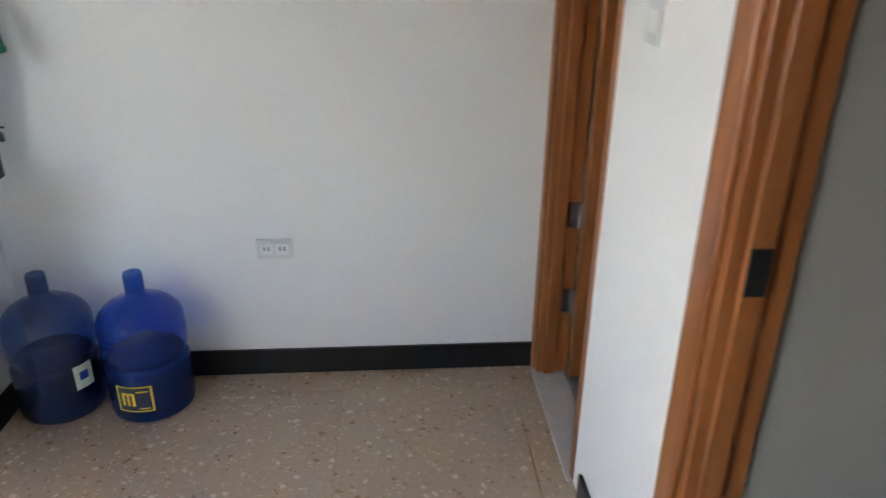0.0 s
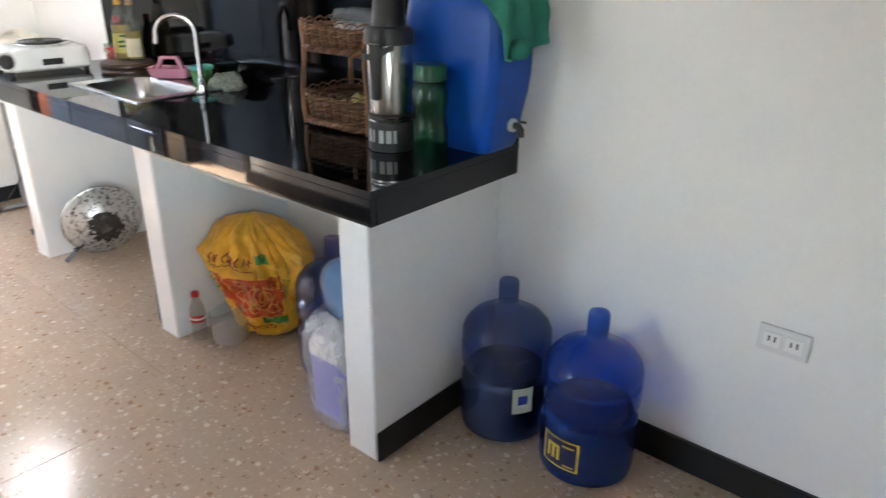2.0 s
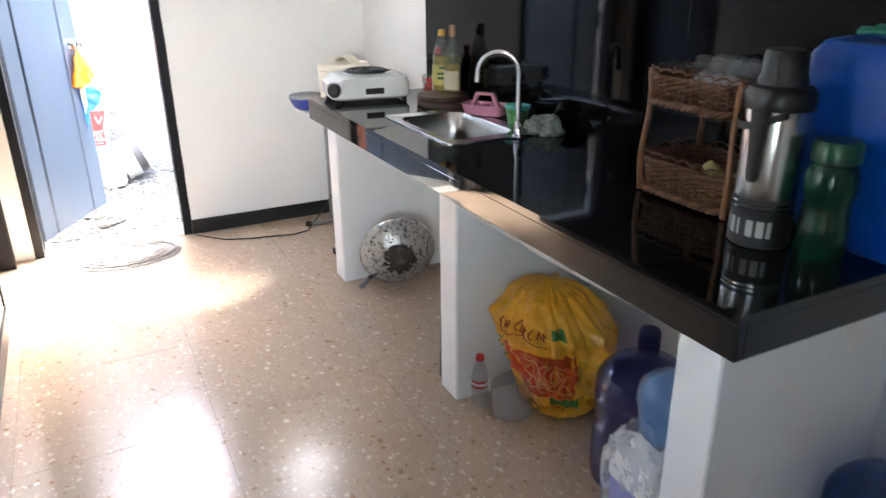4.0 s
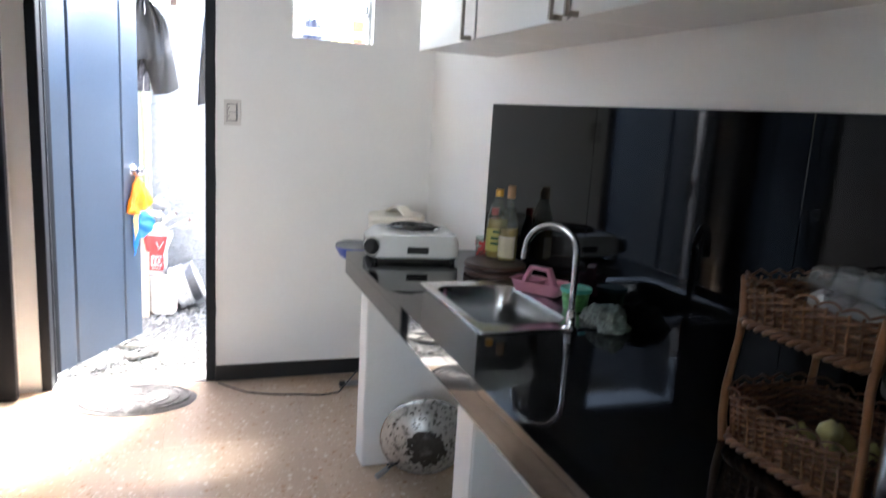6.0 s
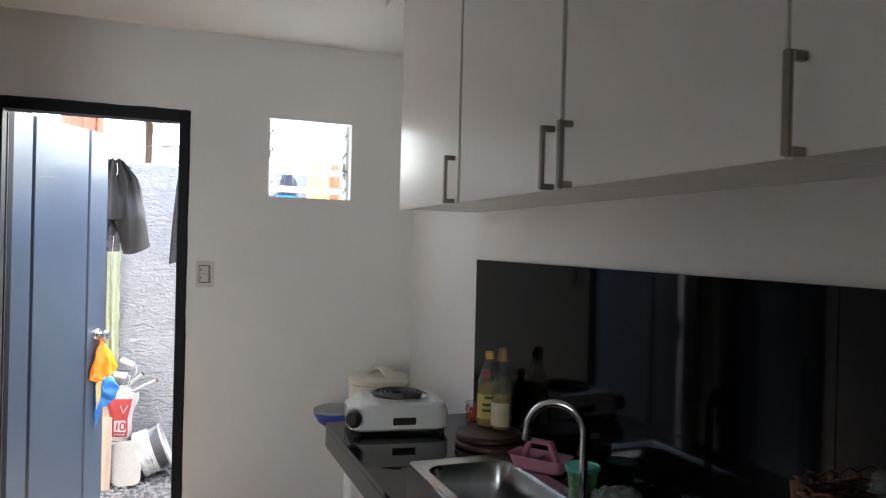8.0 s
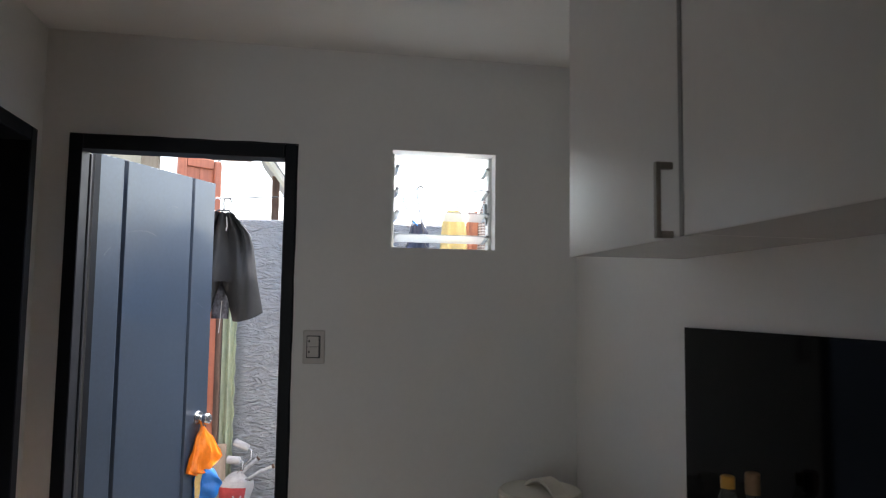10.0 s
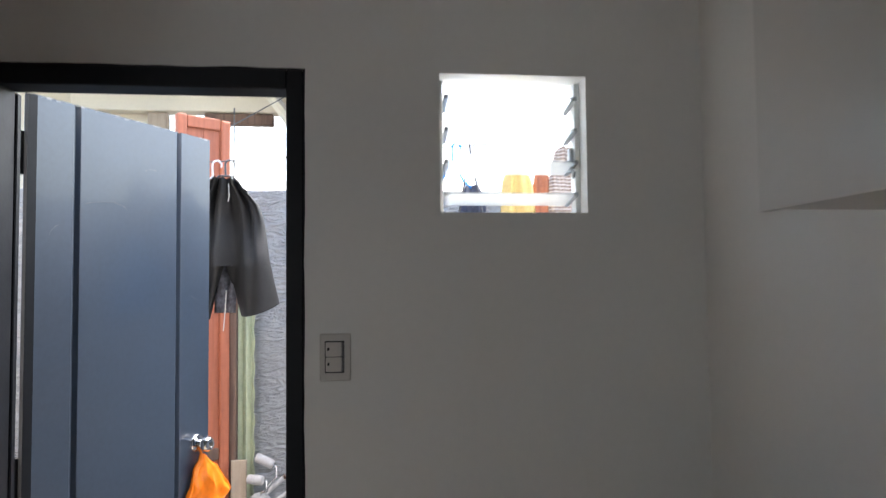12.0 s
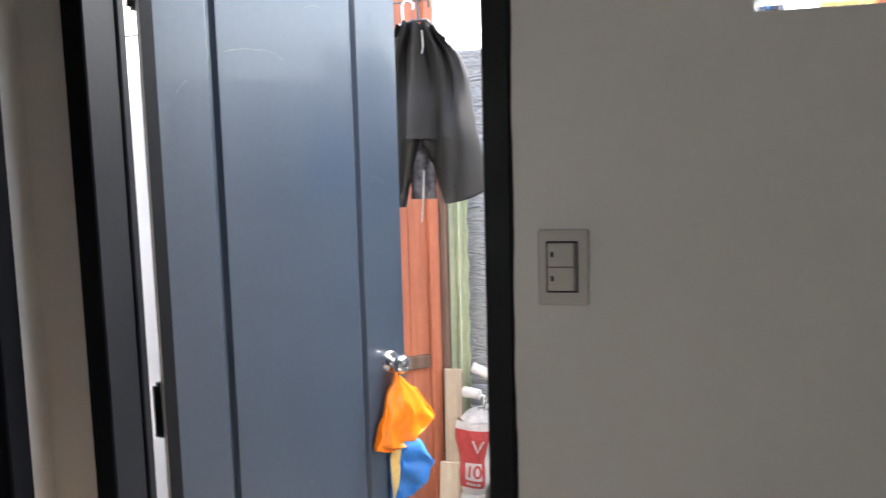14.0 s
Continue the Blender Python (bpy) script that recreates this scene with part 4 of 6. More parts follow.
for base, rows, flare in ((0.012, 14, 0.012), (0.236, 11, 0.010)):
    tr = new("tray")
    tr.parent = t
    for i in range(rows):
        g = -0.010 + flare * i / rows
        part("strand", weave_loop(bw + g, bd + g, base + 0.008 + i * 0.0057, math.pi * (i % 2)), WICKER if i % 3 else WICKER_L, tr, smooth=90)
    top = base + 0.008 + rows * 0.0057
    for q, (p, n) in enumerate(ring_points(bw - 0.004, bd - 0.004, STAKES)):
        bm = tube([p + Vector((0, 0, base)), p + n * flare * 0.8 + Vector((0, 0, top + 0.002))], 0.0026, 5)
        part("stake", bm, WICKER_L if q % 2 else WICKER, tr, smooth=90)
    for k in range(3):
        part("foot_braid", braid(bw - 0.002, bd - 0.002, base, 17, 0.0062, 0.0056, 2 * math.pi * k / 3), (WICKER_L, WICKER, WICKER)[k], tr, smooth=90)
    scallop = []
    for q, (p, n) in enumerate(ring_points(bw + flare - 0.006, bd + flare - 0.006, STAKES * 4)):
        scallop.append(p + n * 0.004 * math.sin(math.pi * q / 4) + Vector((0, 0, top + 0.004 + 0.009 * abs(math.sin(math.pi * q / 8)))))
    part("scalloped_rim", tube(scallop, 0.0025, 5, closed=True), WICKER, tr, smooth=90)
    bm = bmesh.new()
    for k in range(17):
        x = -bw + 0.02 + k * (2 * bw - 0.04) / 16
        box(x - 0.0075, x + 0.0075, -bd + 0.014, bd - 0.014, base - 0.002 + 0.0012 * (k % 2), base + 0.003 + 0.0012 * (k % 2), 0.001, bm=bm)
    part("tray_bottom", bm, WICKER, tr, "woven cane bottom")
for sx_, sy_ in ((-1, -1), (-1, 1), (1, -1), (1, 1)):
    x, y = sx_ * (bw - 0.014), sy_ * (bd - 0.014)
    pts = [(x + sx_ * 0.006 * math.sin(z * 21), y + sy_ * 0.004 * math.sin(z * 17), z) for z in (0.0, 0.05, 0.10, 0.15, 0.20, 0.25, 0.315)]
    part("post", tube(pts, [0.0085, 0.008, 0.0075, 0.007, 0.0072, 0.008, 0.0078], 8), CANE, t, smooth=60)
CLEARPL = thin("clear_thin_plastic", (0.93, 0.95, 0.96), 0.18, 0.15, (0.6, 0.62, 0.64))
t2 = thing("egg_carton", (2.86, -0.150, TOP + 0.325), "clear plastic egg carton lying in the basket", "carton", rz=-6)
t2.scale = (1.0, 1.0, 0.66)
for i in range(5):
    for j in range(2):
        bm = lathe([(0.0, 0.045), (0.012, 0.044), (0.021, 0.038), (0.024, 0.02), (0.0265, 0.003)], 14, m=pose(-0.11 + i * 0.055, -0.027 + j * 0.054, 0.0))
        part("lid_dome", bm, CLEARPL, t2, smooth=60)
part("rim", box(-0.142, 0.142, -0.058, 0.058, -0.002, 0.002, 0.001), CLEARPL, t2)
for i in range(5):
    for j in range(2):
        bm = lathe([(0.0, -0.04), (0.014, -0.039), (0.021, -0.028), (0.0265, -0.003)], 14, m=pose(-0.11 + i * 0.055, -0.027 + j * 0.054, 0.0))
        part("cup", bm, CLEARPL, t2, smooth=60)
FOIL = thin("crumpled_clear_wrap", (0.9, 0.9, 0.92), 0.5, 0.12, (0.7, 0.7, 0.72), 0.4)
t2 = thing("plastic_wrap", (2.83, -0.185, TOP + 0.295), "crumpled clear plastic wrap in the basket", "wrap")
bm = bmesh.new()
bmesh.ops.create_icosphere(bm, subdivisions=4, radius=1)
bm.transform(Matrix.Diagonal((0.085, 0.05, 0.024, 1)))
crumple(bm, 0.016, 30, 5)
part("wrap", bm, FOIL, t2, smooth=20)
ONION = mat("pale_onion_skin", (0.62, 0.56, 0.24), 0.35, vary=0.12, scale=30)
for x, y, r in ((2.775, -0.195, 0.030), (2.84, -0.20, 0.030), (2.80, -0.135, 0.031), (2.87, -0.14, 0.030)):
    t2 = thing("onion", (x, y, TOP + 0.0215), "pale yellow onion in the lower basket", "onion", "onions")
    part("bulb", lathe([(0, 0), (r * 0.6, r * 0.12), (r, r * 0.8), (r * 0.85, r * 1.35), (r * 0.35, r * 1.75), (r * 0.12, r * 2.1), (0, r * 2.15)], 20), ONION, t2, smooth=60)

t2 = thing("onion", (2.818, -0.178, TOP + 0.066), "pale yellow onion on top of the others in the basket", "onion", "onions", rz=40)
part("bulb", lathe([(0, 0), (0.012, 0.002), (0.021, 0.016), (0.018, 0.028), (0.008, 0.036), (0.003, 0.041), (0, 0.042)], 20), ONION, t2, smooth=60)

# ---- thermos, green bottle, blue container with towel ----
t = thing("vacuum_flask", (3.068, -0.285, TOP), "stainless steel vacuum flask with black cup, handle and lettered band", "flask")
t.scale = (1.09, 1.09, 1.0)
part("body", lathe([(0, 0.006), (0.055, 0.006), (0.057, 0.010), (0.057, 0.285), (0.055, 0.290)], 48), STEEL, t, smooth=40)
part("base", lathe([(0, 0), (0.055, 0), (0.058, 0.003), (0.058, 0.012), (0.0575, 0.014), (0, 0.014)], 48), BLACK_PL, t, smooth=40)
part("band", lathe([(0.0573, 0.013), (0.0578, 0.013), (0.0578, 0.082), (0.0573, 0.082)], 48), BLACK_PL, t, "black printed band", smooth=40)
for z, h in ((0.088, 0.004), (0.098, 0.008)):
    part("band", lathe([(0.0573, z), (0.0578, z), (0.0578, z + h), (0.0573, z + h)], 48), BLACK_PL, t, smooth=40)
part("shoulder", lathe([(0.056, 0.286), (0.0615, 0.288), (0.0625, 0.294), (0.062, 0.318), (0.056, 0.330), (0.046, 0.334), (0, 0.334)], 48), BLACK_PL, t, smooth=40)
part("cup", lathe([(0.043, 0.3345), (0.0435, 0.345), (0.040, 0.352), (0.038, 0.394), (0.035, 0.401), (0.028, 0.403), (0, 0.402)], 40), BLACK_PL, t, smooth=40)
spout = box(0.040, 0.066, -0.014, 0.014, 0.300, 0.326, 0.006, 2)
spout.transform(pose(0, 0, 0, 0, 0, -150))
part("spout", spout, BLACK_PL, t, "stubby black spout", smooth=40)


def strap(u, v):
    """A flat carrying strap that dips across the front of the flask."""
    a = radians(-200 + 165 * u)
    dip = 0.030 * math.sin(math.pi * u) ** 1.3
    return Vector(((0.0645 + 0.004 * math.sin(math.pi * u)) * math.cos(a), (0.0645 + 0.004 * math.sin(math.pi * u)) * math.sin(a), 0.284 - dip + 0.015 * (v - 0.5)))


part("carrying_strap", sheet(strap, 36, 2, 0.004), BLACK_PL, t, smooth=50)
bm = loft([[Vector((0.058 + d, w * k, z)) for d, k in ((0, -1), (0.010, -1), (0.013, 0), (0.010, 1), (0, 1))] for z, w, in ((0.292, 0.016), (0.26, 0.015), (0.20, 0.012), (0.150, 0.010), (0.146, 0.008))], cap_first=True)
bm.transform(pose(0, 0, 0, 0, 0, -78))
part("handle", bm, BLACK_PL, t, "black folded hand grip", smooth=30)


for k, w in enumerate((9, 12, 5, 13, 14, 8)):
    a = -134 + 19 * k
    part("print_mark", curved_patch(0.0581, a, a + w, 0.026, 0.062, 4), GREY_PRINT, t, "grey printed mark")

GREENPL = thin("green_clear_plastic", (0.07, 0.50, 0.34), 0.45, 0.16, (0.004, 0.06, 0.03), 0.05)
GREENCAP = mat("green_cap", (0.004, 0.07, 0.03), 0.3)
t = thing("water_bottle", (3.196, -0.262, TOP), "green translucent plastic water bottle", "bottle")
part("body", lathe([(0, 0.002), (0.038, 0.002), (0.044, 0.008), (0.044, 0.07), (0.040, 0.085), (0.040, 0.12), (0.044, 0.135), (0.044, 0.165), (0.036, 0.185), (0.032, 0.19)], 32), GREENPL, t, smooth=45)
part("cap", lathe([(0.034, 0.188), (0.040, 0.190), (0.040, 0.222), (0.036, 0.228), (0, 0.228)], 32), GREENCAP, t, smooth=40)
part("contents", lathe([(0, 0.006), (0.036, 0.006), (0.041, 0.012), (0.041, 0.068), (0.0405, 0.07), (0, 0.07)], 32), thin("green_tinted_water", (0.02, 0.20, 0.11), 0.55, 0.1, (0.003, 0.03, 0.016), 0.0), t, smooth=45)
t.scale = (1.12, 1.12, 1.07)

JERRY = mat("blue_container_plastic", (0.002, 0.072, 0.38), 0.30, spec=0.35, vary=0.12, scale=6, fine=60, bump=0.08)
t = thing("water_container", (3.195, -0.100, TOP), "blue plastic water container with a tap", "container")
t.scale = (1.0, 0.86, 0.95)
loops = []
for z, hx, hy, r in ((0.0, 0.122, 0.088, 0.03), (0.012, 0.130, 0.098, 0.035), (0.10, 0.145, 0.102, 0.035), (0.16, 0.158, 0.105, 0.035), (0.22, 0.166, 0.107, 0.035),
                     (0.36, 0.168, 0.107, 0.035), (0.41, 0.163, 0.103, 0.04), (0.435, 0.145, 0.09, 0.045), (0.445, 0.11, 0.06, 0.04)):
    loops.append(rrect(-hx, hx, -hy, hy, r, z, 6))
bm = loft(loops, cap_first=True)
for v in bm.verts:
    if v.co.z > 0.40 and -0.10 < v.co.x < 0.03:
        v.co.z -= 0.06 * math.sin(math.pi * (v.co.x + 0.10) / 0.13)
part("tank", bm, JERRY, t, smooth=40)
for y, z in ((-0.1035, 0.07), (-0.1075, 0.235)):
    bm = loft([rrect(-0.115, 0.115, 0.0, 0.12, 0.02, 0.0, 5), rrect(-0.104, 0.104, 0.010, 0.110, 0.018, 0.0015, 5)])
    bm.transform(pose(0, y, z, 90, 0, 0))
    part("moulded_panel", bm, JERRY, t, smooth=30)
part("grip", tube([(-0.10, 0, 0.43), (-0.07, 0, 0.455), (0.03, 0, 0.455), (0.06, 0, 0.43)], 0.014, 10), JERRY, t, smooth=60)
part("filler_cap", lathe([(0, 0.44), (0.03, 0.44), (0.03, 0.462), (0.026, 0.466), (0, 0.466)], 24, m=pose(0.105, 0, -0.005)), BLACK_PL, t, smooth=40)
tp = part("tap", tube([(0.132, 0.02, 0.075), (0.168, 0.02, 0.075), (0.176, 0.02, 0.065), (0.176, 0.02, 0.045)], 0.010, 10), BLACK_PL, t, "small black tap", smooth=60)
part("tap_nut", lathe([(0, 0), (0.02, 0), (0.02, 0.012), (0, 0.012)], 16, m=pose(0.142, 0.02, 0.075, 0, 90, 0)), WHITE_PL, tp)
part("tap_lever", box(0.168, 0.192, 0.016, 0.024, 0.086, 0.092, 0.001), BLACK_PL, tp)

TOWEL = mat("green_towel", (0.024, 0.20, 0.14), 0.95, vary=0.18, scale=18, fine=220, bump=0.7, dist=0.003)


def towel(u, v):
    """u runs over the top and down the side, v across."""
    q = u * 0.45
    y = -0.128 + 0.20 * v
    if q < 0.22:
        x, z = -0.035 + q, 0.462 + 0.006 * math.sin(20 * v + 9 * q)
    else:
        k = min(1.0, (q - 0.22) / 0.05)
        x, z = 0.185 + 0.012 * math.sin(k * 1.57) + 0.010 * math.sin(14 * v + 4 * q), 0.462 - (q - 0.22) * (0.95 - 0.35 * v)
    front = max(0.0, 1 - v * 5)
    z -= front * (0.010 + 1.0 * max(0.0, min(q, 0.25) - 0.13))
    y -= front * 0.012
    return Vector((x + 0.02 * max(0.0, q - 0.24) / 0.2, y, max(z, 0.285)))


t = thing("towel", (3.195, -0.112, TOP), "green terry towel draped over the blue container", "towel")
t.scale = (1.06, 0.86, 0.97)
bm = sheet(towel, 36, 40, 0.006)
crumple(bm, 0.008, 18, 8)
part("cloth", bm, TOWEL, t, smooth=180)
bm = lathe([(0, 0), (0.02, 0.006), (0.027, 0.025), (0.02, 0.045), (0, 0.052)], 18)
crumple(bm, 0.006, 40, 9)
bm.transform(pose(0.216, -0.085, 0.275))
part("cloth_corner", bm, TOWEL, t, smooth=180)

# ---- water jugs ----


def jug_mat(name, colour, film, rough):
    return thin(name, film, 0.24, rough, colour, 0.04, 5.0)


JUG_A = jug_mat("dusty_blue_jug_plastic", (0.035, 0.075, 0.20), (0.42, 0.54, 0.80), 0.24)
JUG_B = jug_mat("clear_blue_jug_plastic", (0.008, 0.065, 0.40), (0.15, 0.40, 0.88), 0.08)
JUG_C = jug_mat("navy_jug_plastic", (0.022, 0.030, 0.15), (0.40, 0.42, 0.72), 0.18)
JUG_D = jug_mat("pale_blue_jug_plastic", (0.25, 0.45, 0.75), (0.72, 0.85, 0.97), 0.2)
JUG_WATER = thin("blue_tinted_water", (0.10, 0.16, 0.38), 0.72, 0.05, (0.004, 0.008, 0.030), 0.0)
LBL_Y = mat("yellow_sticker", (0.70, 0.50, 0.04), 0.45, vary=0.1)
LBL_W = mat("pale_sticker", (0.62, 0.66, 0.48), 0.45, vary=0.15, scale=60)
LBL_D = mat("dark_blue_print", (0.012, 0.016, 0.05), 0.4)


def jug(at, label, body_mat, rz=0, sticker=None, scale=1.0, water=0.0):
    t = thing("water_jug", at, label, "water jug", "water jugs", rz=rz)
    t.scale = (scale, scale, scale)
    prof = [(0, 0.006), (0.09, 0.004), (0.115, 0.0), (0.130, 0.012), (0.134, 0.035), (0.134, 0.175), (0.131, 0.186), (0.119, 0.196), (0.119, 0.212), (0.131, 0.222),
            (0.1345, 0.232), (0.1345, 0.285), (0.127, 0.292), (0.127, 0.300), (0.134, 0.308), (0.133, 0.33), (0.124, 0.352), (0.105, 0.374), (0.075, 0.392), (0.046, 0.402),
            (0.034, 0.410), (0.029, 0.42)]
    part("body", lathe(prof, 48), body_mat, t, smooth=32)
    if water:
        inner = [(0, 0.010), (0.086, 0.010), (0.112, 0.008), (0.126, 0.018), (0.130, 0.036), (0.130, 0.173), (0.127, 0.183), (0.115, 0.194)]
        part("water", lathe([p for p in inner if p[1] < water] + [(0.114, water), (0, water)], 48), JUG_WATER, t, "still water", smooth=32)
    np_ = [(0.029, 0.4205)]
    for i in range(8):
        z = 0.424 + i * 0.007
        np_ += [(0.0255, z), (0.030, z + 0.002), (0.030, z + 0.0045)]
    np_ += [(0.029, 0.484), (0.026, 0.489), (0.012, 0.490), (0.010, 0.487), (0, 0.487)]
    part("neck", lathe(np_, 28), body_mat, t, "ribbed blue neck with cap", smooth=50)
    if sticker == "m":
        s = part("sticker", curved_patch(0.1348, -128, -78, 0.055, 0.150), LBL_Y, t, "yellow and dark printed sticker")
        part("sticker_panel", curved_patch(0.1352, -125, -81, 0.060, 0.145), LBL_D, s)
        for a in (-120, -113, -106):
            part("print_bar", curved_patch(0.1356, a, a + 4, 0.078, 0.122, 3), LBL_Y, s)
        part("print_bar", curved_patch(0.1356, -120, -102, 0.118, 0.126, 4), LBL_Y, s)
        part("print_bar", curved_patch(0.1356, -99, -84, 0.128, 0.134, 4), LBL_Y, s)
        part("print_bar", curved_patch(0.1356, -97, -84, 0.066, 0.071, 4), LBL_Y, s)
    if sticker == "p":
        s = part("sticker", curved_patch(0.1348, -55, -28, 0.115, 0.20), LBL_W, t, "pale yellow-green sticker with a blue mark")
        part("print_bar", curved_patch(0.1353, -48, -35, 0.145, 0.175, 5), BLUE_PL, s)
    return t


jug((3.405, -0.152, 0), "dusty blue five-gallon water jug on the floor", JUG_A, 10, "p", water=0.205)
jug((3.700, -0.155, 0), "glossy blue five-gallon water jug with yellow sticker", JUG_B, 8, "m", water=0.208)
jug((2.775, -0.275, 0), "dark navy water jug under the counter", JUG_C, 0, None)
LILAC = mat("violet_blue_plastic", (0.12, 0.13, 0.55), 0.35, vary=0.06)
BAGCLEAR = thin("thin_clear_bag", (0.97, 0.98, 0.99), 0.30, 0.12, (0.88, 0.88, 0.90), 0.5, 20)
t = thing("wrapped_container", (3.02, -0.50, 0), "violet container with white lid in a clear plastic bag", "container")
t.scale = (0.92, 0.62, 1.18)
part("bucket", loft([rrect(-0.07, 0.09, -0.07, 0.07, 0.03, 0.04, 5), rrect(-0.075, 0.095, -0.075, 0.075, 0.03, 0.21, 5)], cap_first=True), LILAC, t, smooth=40)
part("lid", loft([rrect(-0.078, 0.098, -0.078, 0.078, 0.03, 0.2105, 5), rrect(-0.078, 0.098, -0.078, 0.078, 0.03, 0.235, 5), rrect(-0.06, 0.085, -0.06, 0.06, 0.03, 0.27, 5)]), WHITE_PL, t, smooth=40)
bm = loft([rrect(-0.05, 0.09, -0.05, 0.05, 0.03, 0.0, 6), rrect(-0.075, 0.10, -0.08, 0.08, 0.03, 0.02, 6), rrect(-0.085, 0.102, -0.085, 0.085, 0.03, 0.09, 6),
           rrect(-0.092, 0.103, -0.092, 0.092, 0.03, 0.18, 6), rrect(-0.095, 0.103, -0.09, 0.09, 0.03, 0.25, 6), rrect(-0.085, 0.10, -0.075, 0.075, 0.03, 0.30, 6),
           rrect(-0.05, 0.08, -0.05, 0.05, 0.03, 0.335, 6)], cap_last=False, cap_first=True)
bmesh.ops.subdivide_edges(bm, edges=bm.edges[:], cuts=1, use_grid_fill=True)
bmesh.ops.subdivide_edges(bm, edges=bm.edges[:], cuts=1, use_grid_fill=True)
crumple(bm, 0.014, 16, 4)
crumple(bm, 0.007, 45, 9)
for v in bm.verts:
    v.co.z = max(v.co.z, 0.001)
    v.co.x = min(v.co.x, 0.118)
part("bag", bm, BAGCLEAR, t, "crinkled clear plastic bag", smooth=30)
t = thing("dipper", (3.055, -0.445, 0.40), "pale blue plastic dipper resting on the bagged container", "dipper", ry=-16, rz=25)
bm = lathe([(0, 0.150), (0.030, 0.147), (0.056, 0.130), (0.070, 0.100), (0.078, 0.010), (0.083, 0.004), (0.083, 0.0), (0.075, 0.002), (0.066, 0.100), (0.050, 0.127), (0, 0.143)], 36)
part("cup", bm, JUG_D, t, smooth=50)
part("handle", box(0.082, 0.20, -0.012, 0.012, 0.0, 0.012, 0.004, 2), JUG_D, t, smooth=40)

# ---- rice sack ----
RICE = mat("yellow_rice_sack", (0.84, 0.41, 0.028), 0.30, vary=0.2, scale=9, fine=40, bump=0.4, dist=0.006)
REDP = mat("red_orange_print", (0.60, 0.06, 0.012), 0.4, vary=0.3, scale=14, stain=(26, 0.55, (0.74, 0.30, 0.02)))
DRED = mat("dark_red_lettering", (0.40, 0.06, 0.012), 0.45)
LGREEN = mat("green_print", (0.07, 0.25, 0.05), 0.45, vary=0.3, scale=20)
t = thing("rice_sack", (2.345, -0.25, 0), "yellow plastic rice sack with red print, tied full", "sack", rz=-6)


def sack_at(a, z):
    """A point of the bulging sack at a bearing and a height."""
    h = z / 0.46
    r = 0.128 + 0.085 * math.sin(math.pi * min(1, max(0, (h - 0.06) * 1.05)) ** 1.25) - 0.05 * max(0, h - 0.75) / 0.25
    if h > 0.93:
        r *= max(0.02, 1 - ((h - 0.93) / 0.07) ** 1.5)
    if h < 0.06:
        r *= 0.80 + 0.2 * h / 0.06
    c, s = math.cos(a), math.sin(a)
    pleat = 0.10 * abs(noise.noise((c * 5 + z * 6, s * 5, z * 20))) + 0.05 * abs(noise.noise((c * 11, s * 11 + z * 9, z * 34)))
    crease = 0.10 * (1 - min(1.0, abs(noise.noise((c * 4 + 3, s * 4, z * 5 + c * 2))) * 5)) * min(1.0, h * 2)
    bulge = 1.02 - pleat - crease + 0.16 * noise.noise((c * 2.2, s * 2.2, z * 8)) + 0.09 * (1 - 2 * abs(noise.noise((c * 3 + z * 4, s * 3, z * 15)))) + 0.035 * noise.noise((c * 9, s * 9, z * 40))
    off = 0.05 * max(0.0, h - 0.3)
    return Vector((r * bulge * math.cos(a) - off, r * bulge * math.sin(a) * 0.85 - off * 0.9, z))


part("bag", sheet(lambda u, v: sack_at(2 * math.pi * u, 0.46 * v + 0.001), 120, 64), RICE, t, smooth=50)


def sack_patch(a0, a1, z0, z1, out, nu=24, nv=16):
    return sheet(lambda u, v: sack_at(radians(a0 + (a1 - a0) * u), z0 + (z1 - z0) * v) + Vector((math.cos(radians((a0 + a1) / 2)), math.sin(radians((a0 + a1) / 2)), 0)) * out, nu, nv)


def on_sack(points, r, out=0.004):
    """A line on the sack's skin from bearings in degrees and heights."""
    pts = []
    for a, z in points:
        p = sack_at(radians(a), z)
        pts.append(p + Vector((math.cos(radians(a)), math.sin(radians(a)), 0.1)) * out)
    return tube(pts, r, 5)


def sack_word(text, a, z, size, tilt, material):
    """Letters bent over the sack's skin, each a part of its own."""
    advance = 0.0
    for ch in text:
        cu = bpy.data.curves.new("lettering", "FONT")
        cu.body, cu.size = ch, size
        tmp = bpy.data.objects.new("lettering", cu)
        scene.collection.objects.link(tmp)
        bpy.context.view_layer.update()
        me = bpy.data.meshes.new_from_object(tmp)
        bpy.data.objects.remove(tmp)
        wide = max((v.co.x for v in me.vertices), default=size)
        for v in me.vertices:
            x, y = v.co.x + advance, v.co.y
            u = x * math.cos(tilt) - y * math.sin(tilt)
            w = x * math.sin(tilt) + y * math.cos(tilt)
            b = radians(a) + u / 0.19
            v.co = sack_at(b, z + w) + Vector((math.cos(b), math.sin(b), 0)) * 0.0035
        advance += wide + size * 0.16
        me.materials.append(material)
        new("lettering", me).parent = t


part("print", sack_patch(-90, -10, 0.185, 0.285, 0.0022), REDP, t, "red-orange picture print", smooth=35)
part("print", sack_patch(-78, -14, 0.110, 0.1845, 0.0022), REDP, t, "red-orange picture print", smooth=35)
part("print", sack_patch(-44, -6, 0.072, 0.106, 0.0022), LGREEN, t, "green print", smooth=35)
ROSE = mat("pale_orange_outline_print", (0.78, 0.42, 0.16), 0.45, vary=0.2, scale=30)
